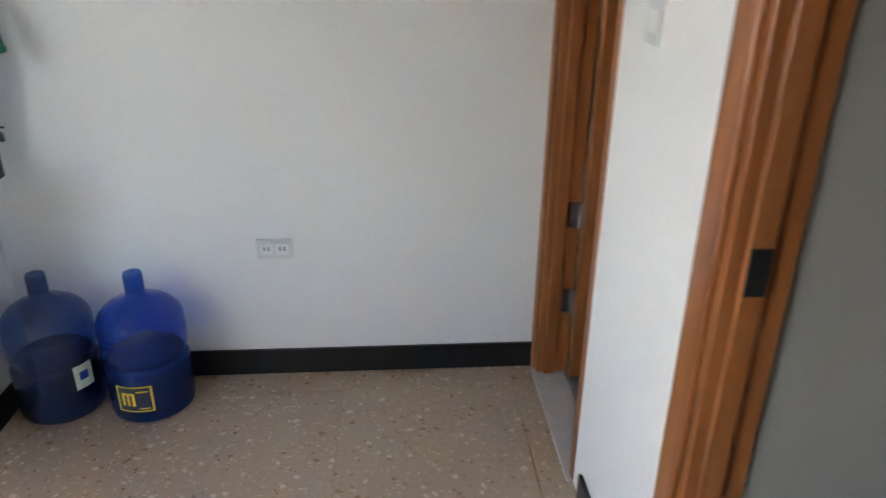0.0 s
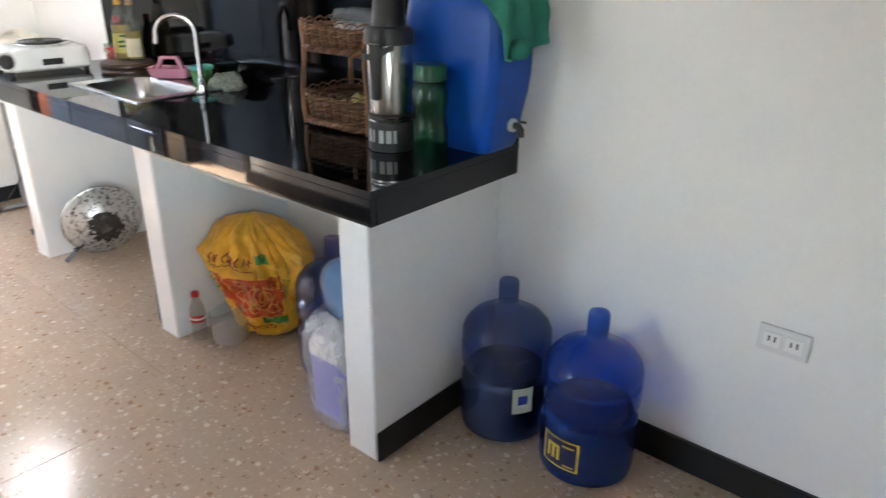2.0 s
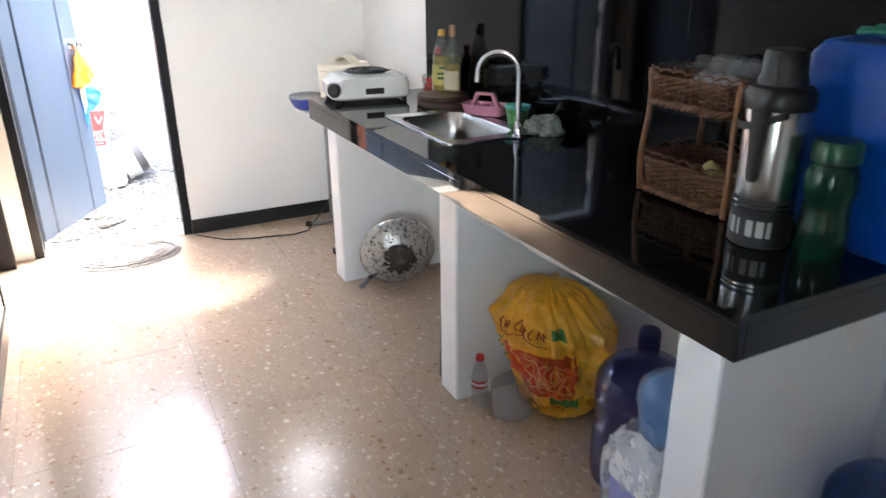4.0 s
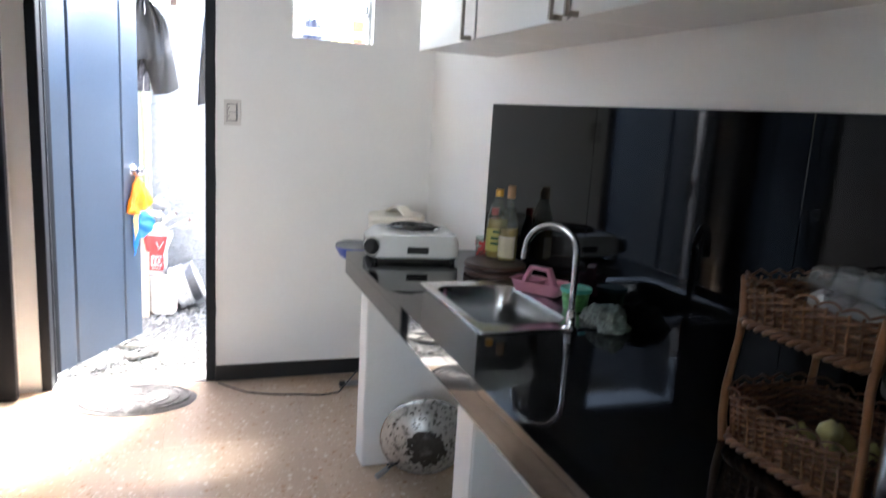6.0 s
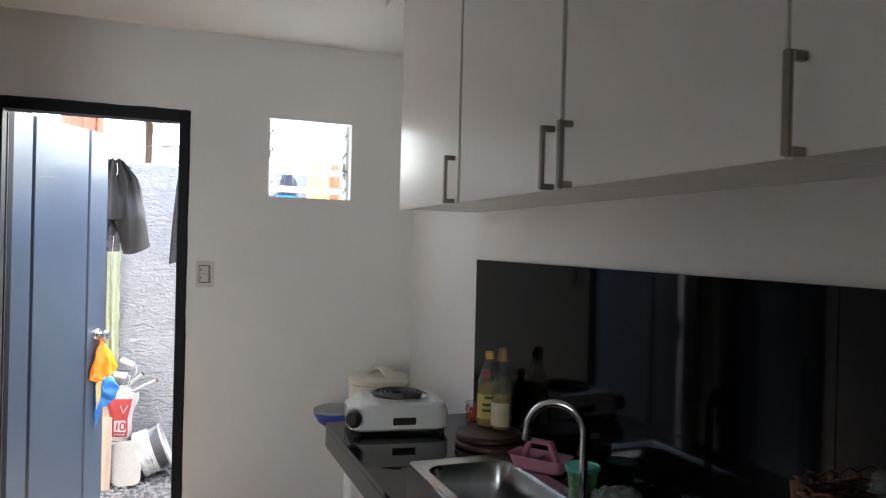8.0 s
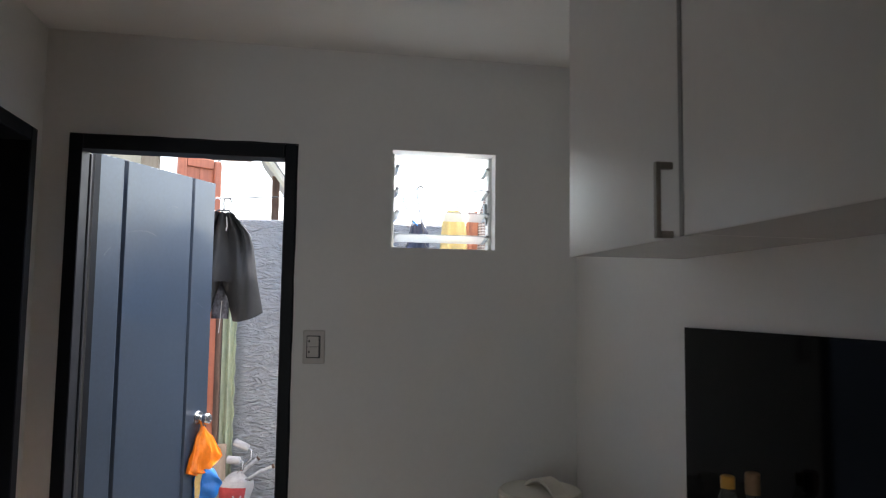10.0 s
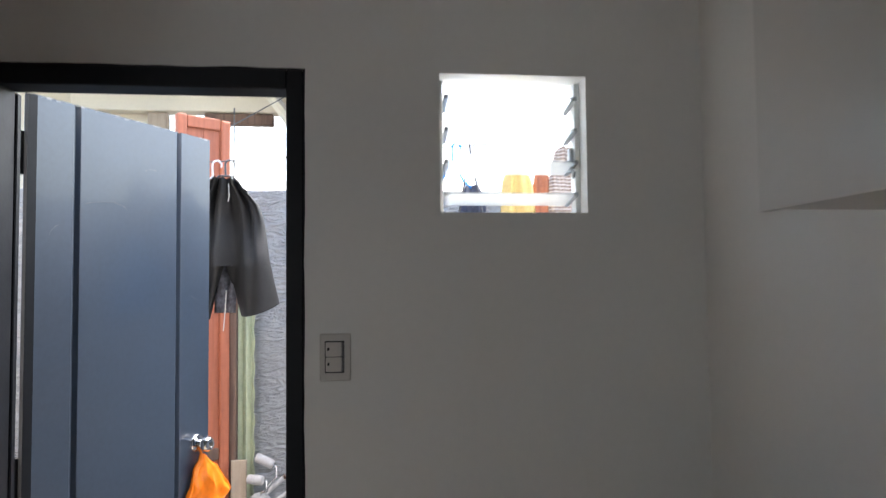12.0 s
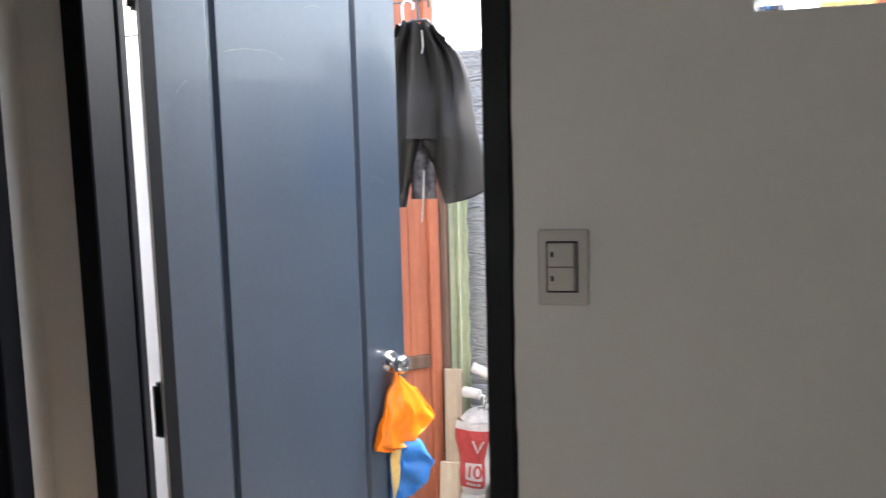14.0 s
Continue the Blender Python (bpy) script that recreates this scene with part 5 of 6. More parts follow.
for k, (ca, cz, ra, rz_) in enumerate(((-47, 0.205, 13, 0.045), (-47, 0.205, 8.5, 0.030), (-46, 0.207, 4.5, 0.016), (-72, 0.16, 5, 0.018), (-63, 0.15, 5, 0.017), (-76, 0.195, 4.5, 0.018),
                                        (-67, 0.235, 4, 0.017), (-69, 0.262, 3.5, 0.014), (-58, 0.175, 5, 0.02), (-38, 0.150, 7, 0.020), (-80, 0.14, 4, 0.014))):
    n_ = 22
    pts = [(ca + 11 + ra * (1 + 0.18 * math.sin(3 * q + k)) * math.cos(q), cz + rz_ * (1 + 0.18 * math.sin(3 * q + k)) * math.sin(q)) for q in [2 * math.pi * i / n_ for i in range(n_ + 1)]]
    part("print_outline", on_sack(pts, 0.0020), ROSE, t, "pale outline of a printed flower")
for k in range(9):
    a = -94 + 6.4 * k
    z = 0.318 + 0.016 * math.sin(k * 0.36)
    hgt = 0.034 if k == 0 else 0.024
    bars = ([(a + 3, z + hgt), (a, z + hgt * 0.6), (a + 0.3, z + hgt * 0.2), (a + 3, z)], [(a, z), (a + 1.8, z + hgt), (a + 3.6, z)], [(a, z), (a, z + hgt), (a + 3, z + hgt * 0.7), (a, z + hgt * 0.5)])[k % 3]
    part("lettering", on_sack(bars, 0.0030), DRED, t, "dark red printed mark")
part("lettering", on_sack([(-94 + 2.6 * k, 0.306 + 0.016 * math.sin(k * 0.15)) for k in range(22)], 0.0018), DRED, t)
part("print", sack_patch(-34, -20, 0.335, 0.362, 0.0026, 8, 6), LGREEN, t, "small green print", smooth=35)
sack_word("CHER", -113, 0.245, 0.034, -0.75, LGREEN)
sack_word("RICE", -6, 0.185, 0.034, 1.35, LGREEN)
for k in range(10):
    a = -74 + 5.2 * k
    part("lettering", on_sack([(a, 0.048), (a, 0.066), (a + 2.4, 0.048 + 0.006 * (k % 3)), (a + 2.6, 0.066)], 0.0018), DRED, t, "dark red printed mark")

# ---- soda bottle, clear tub ----
COLA_CLEAR = thin("clear_pet", (0.985, 0.98, 0.975), 0.16, 0.08, (0.8, 0.79, 0.78))
t = bottle("soda_bottle", (2.238, -0.495, 0), "small clear soda bottle with red cap and label",
           [(0, 0.006), (0.018, 0.0), (0.027, 0.004), (0.029, 0.02), (0.026, 0.055), (0.029, 0.075), (0.029, 0.105), (0.025, 0.135), (0.013, 0.165), (0.0115, 0.178)], COLA_CLEAR, RED, 0.0145, (0.176, 0.194),
           (0.0295, 0.078, 0.106, RED), None)
part("print_bar", lathe([(0.0302, 0.088), (0.0305, 0.088), (0.0305, 0.096), (0.0302, 0.096)], 28), WHITE_PL, t)
t = thing("clear_tub", (2.335, -0.425, 0), "clear cut plastic tub on the floor", "tub")
bm = lathe([(0, 0.003), (0.058, 0.002), (0.068, 0.01), (0.073, 0.14), (0.071, 0.14), (0.066, 0.012), (0, 0.006)], 36)
for v in bm.verts:
    if v.co.z > 0.05:
        v.co.z += 0.028 * math.sin(math.atan2(v.co.y, v.co.x) + 1.0)
part("tub", bm, COLA_CLEAR, t, smooth=45)

# ---- wok and black board ----
WOKM = mat("burnt_aluminium", (0.58, 0.57, 0.55), 0.34, metal=0.6, vary=0.12, scale=10, fine=80, bump=0.15, stain=(46, 1.0, (0.02, 0.016, 0.013)))
SOOT = mat("black_soot", (0.05, 0.04, 0.033), 0.7, metal=0.2, vary=0.5, scale=30, bump=0.3, stain=(16, 0.7, (0.3, 0.29, 0.27)))
t = thing("wok", (1.165, -0.335, 0.0), "burnt aluminium wok standing on its rim", "wok", rz=-14, ry=9)
wm = pose(0.0, 0, 0.175, 0, 90, 0)
prof = [(0.0, 0.085), (0.05, 0.082), (0.09, 0.068), (0.125, 0.045), (0.155, 0.018), (0.168, 0.0), (0.174, -0.002), (0.174, 0.002), (0.166, 0.006)]
part("bowl", lathe(prof, 56, m=wm), WOKM, t, "aluminium bowl spotted with soot", smooth=50)
bm = lathe([(0.0, 0.0876), (0.03, 0.0866), (0.05, 0.0846), (0.062, 0.0800), (0.076, 0.0752)], 110, m=wm)
for v in bm.verts:
    d = Vector((0, v.co.y, v.co.z - 0.175))
    k = 1 + 0.22 * noise.noise(d * 45) + 0.22 * noise.noise(d * 130)
    v.co.y *= k
    v.co.z = 0.175 + (v.co.z - 0.175) * k
part("soot_patch", bm, SOOT, t, "black burnt bottom", smooth=50)
part("rim_bead", tube([(0.0, 0.1735 * math.cos(q), 0.175 + 0.1735 * math.sin(q)) for q in [2 * math.pi * i / 60 for i in range(60)]], 0.0035, 6, closed=True), CHROME, t, smooth=60)
random.seed(21)
bm = bmesh.new()
for k in range(120):
    a, rr = random.uniform(0, 6.283), random.uniform(0.06, 0.160)
    x = float(np.interp(rr, [0.05, 0.09, 0.125, 0.155, 0.168], [0.082, 0.068, 0.045, 0.018, 0.0])) + 0.0006
    own = bmesh.new()
    bmesh.ops.create_circle(own, cap_ends=True, segments=7, radius=1.0)
    own.transform(Matrix.Diagonal((random.uniform(0.002, 0.005), random.uniform(0.003, 0.008), 1, 1)))
    crumple(own, 0.0012, 300, k)
    tiltw = math.atan2(0.78, 1.0) if rr > 0.1 else math.atan2(0.45, 1.0)
    own.transform(Matrix.Translation((0, 0, 0.175)) @ Matrix.Rotation(a, 4, "X") @ Matrix.Translation((x + 0.0006, 0, rr)) @ Matrix.Rotation(radians(90) - tiltw, 4, "Y"))
    merge(bm, own)
part("burnt_fleck", bm, SOOT, t, "burnt black flecks", kind="stuff")
h0, h1 = Vector((0.012, -0.120, 0.055)), Vector((0.050, -0.185, 0.022))
part("handle_bracket", tube([Vector((0.030, -0.100, 0.078)), Vector((0.034, -0.125, 0.066)), h0.lerp(h1, 0.35), Vector((0.014, -0.140, 0.058)), Vector((0.016, -0.118, 0.060))], 0.005, 8), BLACK_PL, t, "black wire bracket", smooth=60)
part("handle", tube([h0.lerp(h1, 0.25), h0.lerp(h1, 0.8), h1], [0.010, 0.012, 0.0115], 12), GREY_METAL, t, "short grey tube handle", smooth=60)
t = thing("black_tray", (2.03, -0.44, 0.0), "black plastic tray leaning on the pier", "tray", ry=4)
part("tray", box(-0.012, 0.006, -0.10, 0.33, 0.001, 0.31, 0.005, 2), BLACK_PL, t)
part("rim", tube(rrect(-0.10, 0.33, 0.004, 0.31, 0.02, 0.0) and [(0.002, p.x, p.y) for p in rrect(-0.10, 0.33, 0.008, 0.31, 0.02, 0.0)], 0.007, 6, closed=True), BLACK_PL, t, smooth=60)

# ---- door mat and cable ----
RUG = mat("grey_rag_mat", (0.17, 0.165, 0.165), 0.95, vary=0.35, scale=26, fine=180, bump=0.8, dist=0.006)
t = thing("door_mat", (0.20, -1.46, 0.0), "grey oval rag mat by the back door", "mat")
bm = lathe([(0, 0.014), (0.12, 0.015), (0.2, 0.014), (0.25, 0.012), (0.27, 0.004), (0.272, 0.0), (0, 0.0)], 60, sx=0.68, sy=1.0)
crumple(bm, 0.006, 12, 6)
for v in bm.verts:
    v.co.z = max(0.0008, v.co.z)
part("pad", bm, RUG, t, smooth=60)
for k in range(5):
    r = 0.06 + 0.045 * k
    part("braid", tube([(0.68 * r * math.cos(a), r * math.sin(a), 0.0165 + 0.002 * math.sin(a * 18)) for a in [2 * math.pi * i / 70 for i in range(70)]], 0.0065, 5, closed=True), RUG, t, smooth=60)
t = thing("power_cable", (0, 0, 0), "thin dark power cable lying on the floor", "cable")
cab = [(0.62, -0.20, 0.72), (0.52, -0.30, 0.45), (0.42, -0.42, 0.2), (0.34, -0.52, 0.03), (0.30, -0.60, 0.005), (0.27, -0.70, 0.005), (0.25, -0.82, 0.005), (0.20, -0.95, 0.005), (0.10, -1.04, 0.005), (0.04, -1.09, 0.005)]
fine = []
for i in range(len(cab) - 1):
    for k in range(6):
        fine.append(Vector(cab[i]).lerp(Vector(cab[i + 1]), k / 6))
part("cord", tube(fine, 0.0035, 6), BLACK_PL, t, smooth=60)

# ---- outside ----
GRAVEL = mat("grey_gravel_ground", (0.085, 0.084, 0.08), 0.9, vary=0.4, scale=30, fine=140, bump=0.8, dist=0.01)
STONE = mat("grey_gravel_stones", (0.17, 0.168, 0.162), 0.85, vary=0.6, scale=22, fine=120, bump=0.3)
STUCCO = mat("grey_cement_render", (0.29, 0.29, 0.285), 0.9, vary=0.14, scale=3.5, fine=22, bump=0.9, dist=0.012, stain=(2.0, 0.3, (0.22, 0.22, 0.215)))
n, l = STUCCO.node_tree.nodes, STUCCO.node_tree.links
co, mp, nz = n.new("ShaderNodeTexCoord"), n.new("ShaderNodeMapping"), n.new("ShaderNodeTexNoise")
mp.inputs["Scale"].default_value = (6, 6, 17)
nz.inputs["Scale"].default_value, nz.inputs["Detail"].default_value, nz.inputs["Distortion"].default_value = 1.6, 3, 2.2
bn = n.new("ShaderNodeBump")
bn.inputs["Strength"].default_value, bn.inputs["Distance"].default_value = 1.0, 0.03
l.new(co.outputs["Object"], mp.inputs[0])
l.new(mp.outputs[0], nz.inputs["Vector"])
l.new(nz.outputs[0], bn.inputs["Height"])
fine_normal = n["Principled BSDF"].inputs["Normal"].links[0].from_socket
l.new(fine_normal, bn.inputs["Normal"])
l.new(bn.outputs[0], n["Principled BSDF"].inputs["Normal"])
REDWOOD = grained("faded_red_brown_paint", (0.42, 0.13, 0.065), (0.30, 0.09, 0.045), 0.6)
OLDWOOD = grained("weathered_brown_timber", (0.16, 0.095, 0.065), (0.07, 0.04, 0.03), 0.8)
PALEWOOD = grained("pale_plywood", (0.38, 0.30, 0.22), (0.28, 0.21, 0.15), 0.7)
GREENSH = mat("pale_green_roof_sheet", (0.42, 0.45, 0.30), 0.45, vary=0.15, scale=7, fine=40, bump=0.1)
BEIGE = mat("beige_exterior_paint", (0.62, 0.56, 0.44), 0.7, vary=0.06, scale=3)
TINROOF = mat("weathered_tin_roof", (0.50, 0.49, 0.47), 0.5, metal=0.3, vary=0.2, scale=5)
GZ = -0.10

bm = bmesh.new()
bmesh.ops.create_grid(bm, x_segments=40, y_segments=40, size=120)
bm.transform(Matrix.Translation((-10, 0, GZ - 0.015)))
setting("ground", bm, GRAVEL, "grey gravel ground outside the back door")
setting("foundation", box(-0.16, XE + 2.6, -5.65, 0.15, GZ - 0.014, -0.061), STUCCO, "grey concrete floor slab edge")

rng = np.random.default_rng(7)
verts, faces = [], []
ico = bmesh.new()
bmesh.ops.create_icosphere(ico, subdivisions=1, radius=1)
iv = [tuple(v.co) for v in ico.verts]
ifc = [tuple(v.index for v in f.verts) for f in ico.faces]
ico.free()
for k in range(5200):
    x, y = rng.uniform(-1.94, -0.12), rng.uniform(-2.5, -0.5)
    s = rng.uniform(0.007, 0.018)
    sc = rng.uniform(0.6, 1.3, 3)
    a = rng.uniform(0, 6.28)
    o = len(verts)
    for vx, vy, vz in iv:
        q = rng.uniform(0.8, 1.15)
        px, py, pz = vx * s * sc[0] * q, vy * s * sc[1] * q, vz * s * 0.7 * sc[2] * q
        verts.append((x + px * math.cos(a) - py * math.sin(a), y + px * math.sin(a) + py * math.cos(a), GZ - 0.008 + rng.uniform(0, 0.008) * 0 + pz))
    faces += [tuple(i + o for i in f) for f in ifc]
me = bpy.data.meshes.new("gravel")
me.from_pydata(verts, [], faces)
me.materials.append(STONE)
tagged(new("gravel", me), "loose grey gravel stones outside the door", "gravel", kind="stuff")

bm = box(-2.10, -1.95, -3.2, 3.0, GZ - 0.015, 2.06, 0.01)
setting("wall_alley", bm, STUCCO, "rough grey cement-rendered alley wall")

# narrow red-brown door leaning on the alley wall
ang = math.degrees(math.atan2(0.225, -0.155))
t = thing("old_wooden_door", (-1.72, -1.845, GZ - 0.012), "faded red-brown wooden door standing in the alley", "door", rz=ang)
W, H = 0.275, 2.53
part("stile", box(0, 0.05, -0.03, 0.015, 0, H - 0.012, 0.01, 2), REDWOOD, t)
part("stile", box(W - 0.05, W, -0.03, 0.015, 0, H - 0.02, 0.01, 2), REDWOOD, t)
for z in (H - 0.075, 0.80, 0.1):
    part("rail", box(0.051, W - 0.051, -0.022, 0.010, z, z + 0.06, 0.006, 2), REDWOOD if z > 1 else OLDWOOD, t)
for a, b in ((0.05, 0.137), (0.138, W - 0.05)):
    part("plank", box(a, b, -0.008, 0.004, 0.05, H - 0.03, 0.002), REDWOOD, t)
part("latch", box(0.085, 0.11, 0.0045, 0.012, H - 0.13, H - 0.105, 0.002), WHITE_PL, t)
t = thing("timber_post", (-1.895, -1.592, GZ - 0.012), "weathered dark timber post against the wall", "post")
part("post", box(-0.03, 0.03, -0.018, 0.018, 0, 2.0, 0.004, 2), OLDWOOD, t)
t = thing("green_roofing_sheet", (-1.915, -1.570, GZ - 0.012), "pale green corrugated roofing strip standing upright", "roofing sheet")
part("sheet", sheet(lambda u, v: Vector((0.014 * math.cos(u * 12), u * 0.080 + 0.004 * math.sin(v * 90) * (u > 0.9), 1.92 * v)), 16, 60, 0.002), GREENSH, t, smooth=50)
t = thing("plank", (-1.78, -1.548, GZ - 0.012), "pale plywood plank leaning on the wall", "plank", ry=-3)
part("board", box(-0.012, 0.012, -0.04, 0.035, 0.012, 0.80, 0.002), PALEWOOD, t)
t = thing("plank", (-1.55, -1.545, GZ - 0.012), "pale plywood offcut leaning on the wall", "plank", ry=-9)
part("board", box(-0.012, 0.012, -0.03, 0.045, 0.012, 0.47, 0.002), PALEWOOD, t)
SLATE = mat("grey_cement_board", (0.34, 0.325, 0.29), 0.85, vary=0.15)
t = thing("cement_board", (-1.60, -1.405, GZ - 0.012), "grey cement board with rounded corner leaning on blocks", "board", ry=-14)
bm = loft([[Vector((x, p.x, p.y)) for p in rrect(-0.085, 0.085, 0.012, 0.30, 0.045, 0.0, 6)] for x in (-0.012, 0.012)], cap_first=True)
part("board", bm, SLATE, t, smooth=30)
SACKW = mat("white_woven_sack", (0.44, 0.42, 0.40), 0.7, vary=0.12, scale=30, bump=0.4)
SACKR = mat("red_sack_print", (0.36, 0.04, 0.04), 0.65, vary=0.25, scale=20)
t = thing("cement_sack", (-1.80, -1.462, GZ + 0.2565), "red and white woven sack of rubble", "sack", rz=8, rx=-3)
SH = 0.325


def csack(a, z, grow=0.0):
    k = z / SH
    r = 0.052 + 0.034 * k + 0.006 * math.sin(k * 9) + grow
    q = 1 + 0.14 * noise.noise((math.cos(a) * 2, math.sin(a) * 2, z * 11)) + 0.05 * noise.noise((math.cos(a) * 7, math.sin(a) * 7, z * 30))
    return Vector((r * q * math.cos(a) * 0.8, r * q * math.sin(a) * 1.1, z))


part("bag", sheet(lambda u, v: csack(2 * math.pi * u, SH * v), 48, 28), SACKW, t, smooth=40)
part("print", sheet(lambda u, v: csack(radians(-80 + 112 * u), 0.03 + 0.26 * v, 0.002), 24, 18), SACKR, t, "red printed panel", smooth=40)
part("print_box", sheet(lambda u, v: csack(radians(-38 + 58 * u), 0.065 + 0.075 * v, 0.004), 10, 6), SACKW, t, "white printed box", smooth=40)
ringp = [csack(radians(5 + 11 * math.cos(q)), 0.103 + 0.024 * math.sin(q), 0.006) for q in [2 * math.pi * i / 20 for i in range(20)]]
part("print_ring", tube(ringp, 0.005, 6, closed=True), SACKR, t)
part("print_bar", sheet(lambda u, v: csack(radians(-26 + 8 * u), 0.078 + 0.05 * v, 0.006), 3, 3), SACKR, t)
ringp = [csack(radians(2 + 13 * q), 0.245 - 0.055 * (1 - abs(q)), 0.005) for q in (-1, -0.5, 0, 0.5, 1)]
part("print_mark", tube(ringp, 0.004, 6), SACKW, t)
for k in range(4):
    part("print_bar", sheet(lambda u, v, k=k: csack(radians(-34 + 13 * k + 9 * u), 0.042 + 0.012 * v, 0.004), 3, 2), SACKW, t)
part("rubble", crumple(lathe([(0, 0.0), (0.07, 0.0), (0.055, 0.03), (0.02, 0.05), (0, 0.05)], 18, m=pose(0, 0, SH - 0.01)), 0.02, 25, 3), SACKW, t, "white rubble in the open top", smooth=30)
t = thing("concrete_block", (-1.80, -1.455, GZ - 0.012), "grey hollow concrete blocks under the sack", "block")
part("block", box(-0.10, 0.09, -0.07, 0.045, 0.0, 0.13, 0.006), SLATE, t)
part("block", box(-0.10, 0.08, -0.065, 0.045, 0.1305, 0.265, 0.006), SLATE, t)
CAKED = mat("paint_caked_steel", (0.46, 0.45, 0.44), 0.55, metal=0.4, vary=0.35, scale=40, fine=150, bump=0.4)


def roller(at, ends, foot, label):
    """A roller: a sleeve between two points on a bent wire whose foot is stuck in the sack."""
    t = thing("paint_roller", at, label, "paint roller", "paint rollers")
    a, b, f = Vector(ends[0]), Vector(ends[1]), Vector(foot)
    d = (b - a).normalized()
    part("sleeve", tube([a, a.lerp(b, 0.05), a.lerp(b, 0.95), b], [0.019, 0.023, 0.023, 0.019], 16), SACKW, t, "white paint-caked sleeve", smooth=50)
    side = b + d * 0.02
    part("wire", tube([b - d * 0.01, side, side + Vector((0.01, 0, -0.05)), f.lerp(side, 0.45), f], 0.0045, 8), CHROME, t, smooth=60)
    part("handle", tube([f.lerp(side, 0.25), f, f + (f - side).normalized() * 0.05], [0.009, 0.012, 0.011], 10), OLDWOOD, t, smooth=60)
    return t


SX, SY, SZT = -1.80, -1.44, GZ + 0.58
roller((SX, SY, SZT), ((0.03, -0.06, 0.125), (0.05, 0.015, 0.12)), (0.0, -0.02, 0.0), "paint roller with white sleeve stuck in the sack")
roller((SX, SY, SZT), ((-0.04, -0.03, 0.215), (-0.03, 0.055, 0.175)), (-0.02, 0.0, 0.0), "grey paint roller with bent wire stuck in the sack")
for tip, base in (((0.02, 0.20, 0.075), (0.0, 0.01, -0.01)), ((-0.01, 0.11, 0.115), (0.0, -0.03, 0.0))):
    t = thing("scrap_pipe", (SX, SY, SZT), "short caked pipe sticking out of the sack", "pipe", "pipes in the sack")
    p0, p1 = Vector(base), Vector(tip)
    part("pipe", tube([p0, p0.lerp(p1, 0.35) + Vector((0, 0, -0.006)), p0.lerp(p1, 0.6), p1], [0.008, 0.008, 0.012, 0.012], 10), CAKED, t, smooth=50)
    part("end_cap", tube([p1, p1 + (p1 - p0).normalized() * 0.012], 0.0135, 10), OLDWOOD, t, smooth=50)
PAILW = mat("white_paint_stained_pail", (0.48, 0.47, 0.45), 0.5, vary=0.3, scale=14, stain=(14, 0.7, (0.07, 0.07, 0.075)))
PAILB = mat("black_paint_stained_pail", (0.05, 0.05, 0.055), 0.45, vary=0.5, scale=10, stain=(9, 0.6, (0.45, 0.45, 0.44)))
t = thing("paint_pail", (-1.785, -1.335, GZ + 0.148), "paint-stained white and black pail lying on the gravel", "pail", rx=-70)
part("pail", lathe([(0.0, 0.012), (0.145, 0.012), (0.150, 0.0), (0.156, 0.0), (0.157, 0.02), (0.152, 0.026), (0.150, 0.105)], 44), PAILW, t, "white dented lower wall", smooth=40)
part("band", lathe([(0.1515, 0.104), (0.1505, 0.150), (0.148, 0.168)], 44), PAILB, t, "black paint-stained upper band", smooth=40)
part("rim", lathe([(0.147, 0.167), (0.155, 0.169), (0.155, 0.180), (0.146, 0.181), (0.142, 0.176), (0.139, 0.03), (0, 0.026)], 44), CAKED, t, "dull grey rim", smooth=40)
for z in (0.045, 0.075):
    part("rib", lathe([(0.150, z), (0.1545, z + 0.003), (0.1545, z + 0.008), (0.150, z + 0.011)], 44), PAILW, t, smooth=45)

SLIP = mat("grey_foam_sole", (0.26, 0.25, 0.23), 0.8, vary=0.15)
for x, y, rz in ((-0.93, -1.575, 70), (-0.76, -1.475, -52)):
    t = thing("slipper", (x, y, GZ + 0.004), "worn grey rubber slipper on the gravel", "slipper", "slippers", rz=rz)
    out = [Vector((0.125 * math.cos(a), (0.042 + 0.008 * math.cos(a)) * math.sin(a), 0)) for a in [2 * math.pi * i / 28 for i in range(28)]]
    part("sole", loft([out, [p + Vector((0, 0, 0.018)) for p in out]], cap_first=True), SLIP, t, smooth=40)
    part("strap", tube([(0.06, 0, 0.02), (0.035, 0.015, 0.04), (-0.02, 0.042, 0.02)], 0.006, 8), BLACK_PL, t, smooth=60)
    part("strap", tube([(0.06, 0, 0.02), (0.035, -0.015, 0.04), (-0.02, -0.042, 0.02)], 0.006, 8), BLACK_PL, t, smooth=60)

# clothes line and clothes
WIRE = mat("grey_wire", (0.12, 0.12, 0.12), 0.5, metal=0.5)


def line_z(y):
    return 2.055 + (y + 1.5) * 0.06


t = thing("clothes_line", (0, 0, 0), "thin wire clothes line across the alley", "wire")
part("wire", tube([(-1.16 - 0.10 * 0, -3.0, line_z(-3.0) + 0.05), (-1.06, -1.5, line_z(-1.5)), (-0.95, -0.2, line_z(-0.2)), (-0.85, 1.2, line_z(1.2) + 0.05)], 0.003, 6), WIRE, t)
part("hook", tube([(-1.16, -3.05, 2.0), (-1.16, -3.0, line_z(-3.0) + 0.05)], 0.006, 6), WIRE, t)
# unseen wall, added to keep low northern sky light off leaf and gravel
setting("wall_alley_north", box(-1.949, -0.161, 1.25, 1.40, GZ - 0.015, 2.15), STUCCO, "unseen rough grey wall added to block sky light from the alley")
setting("wall_alley_south", box(-1.95, -0.12, -3.2, -3.05, GZ - 0.015, 2.4), WALL, "white painted wall closing the alley")
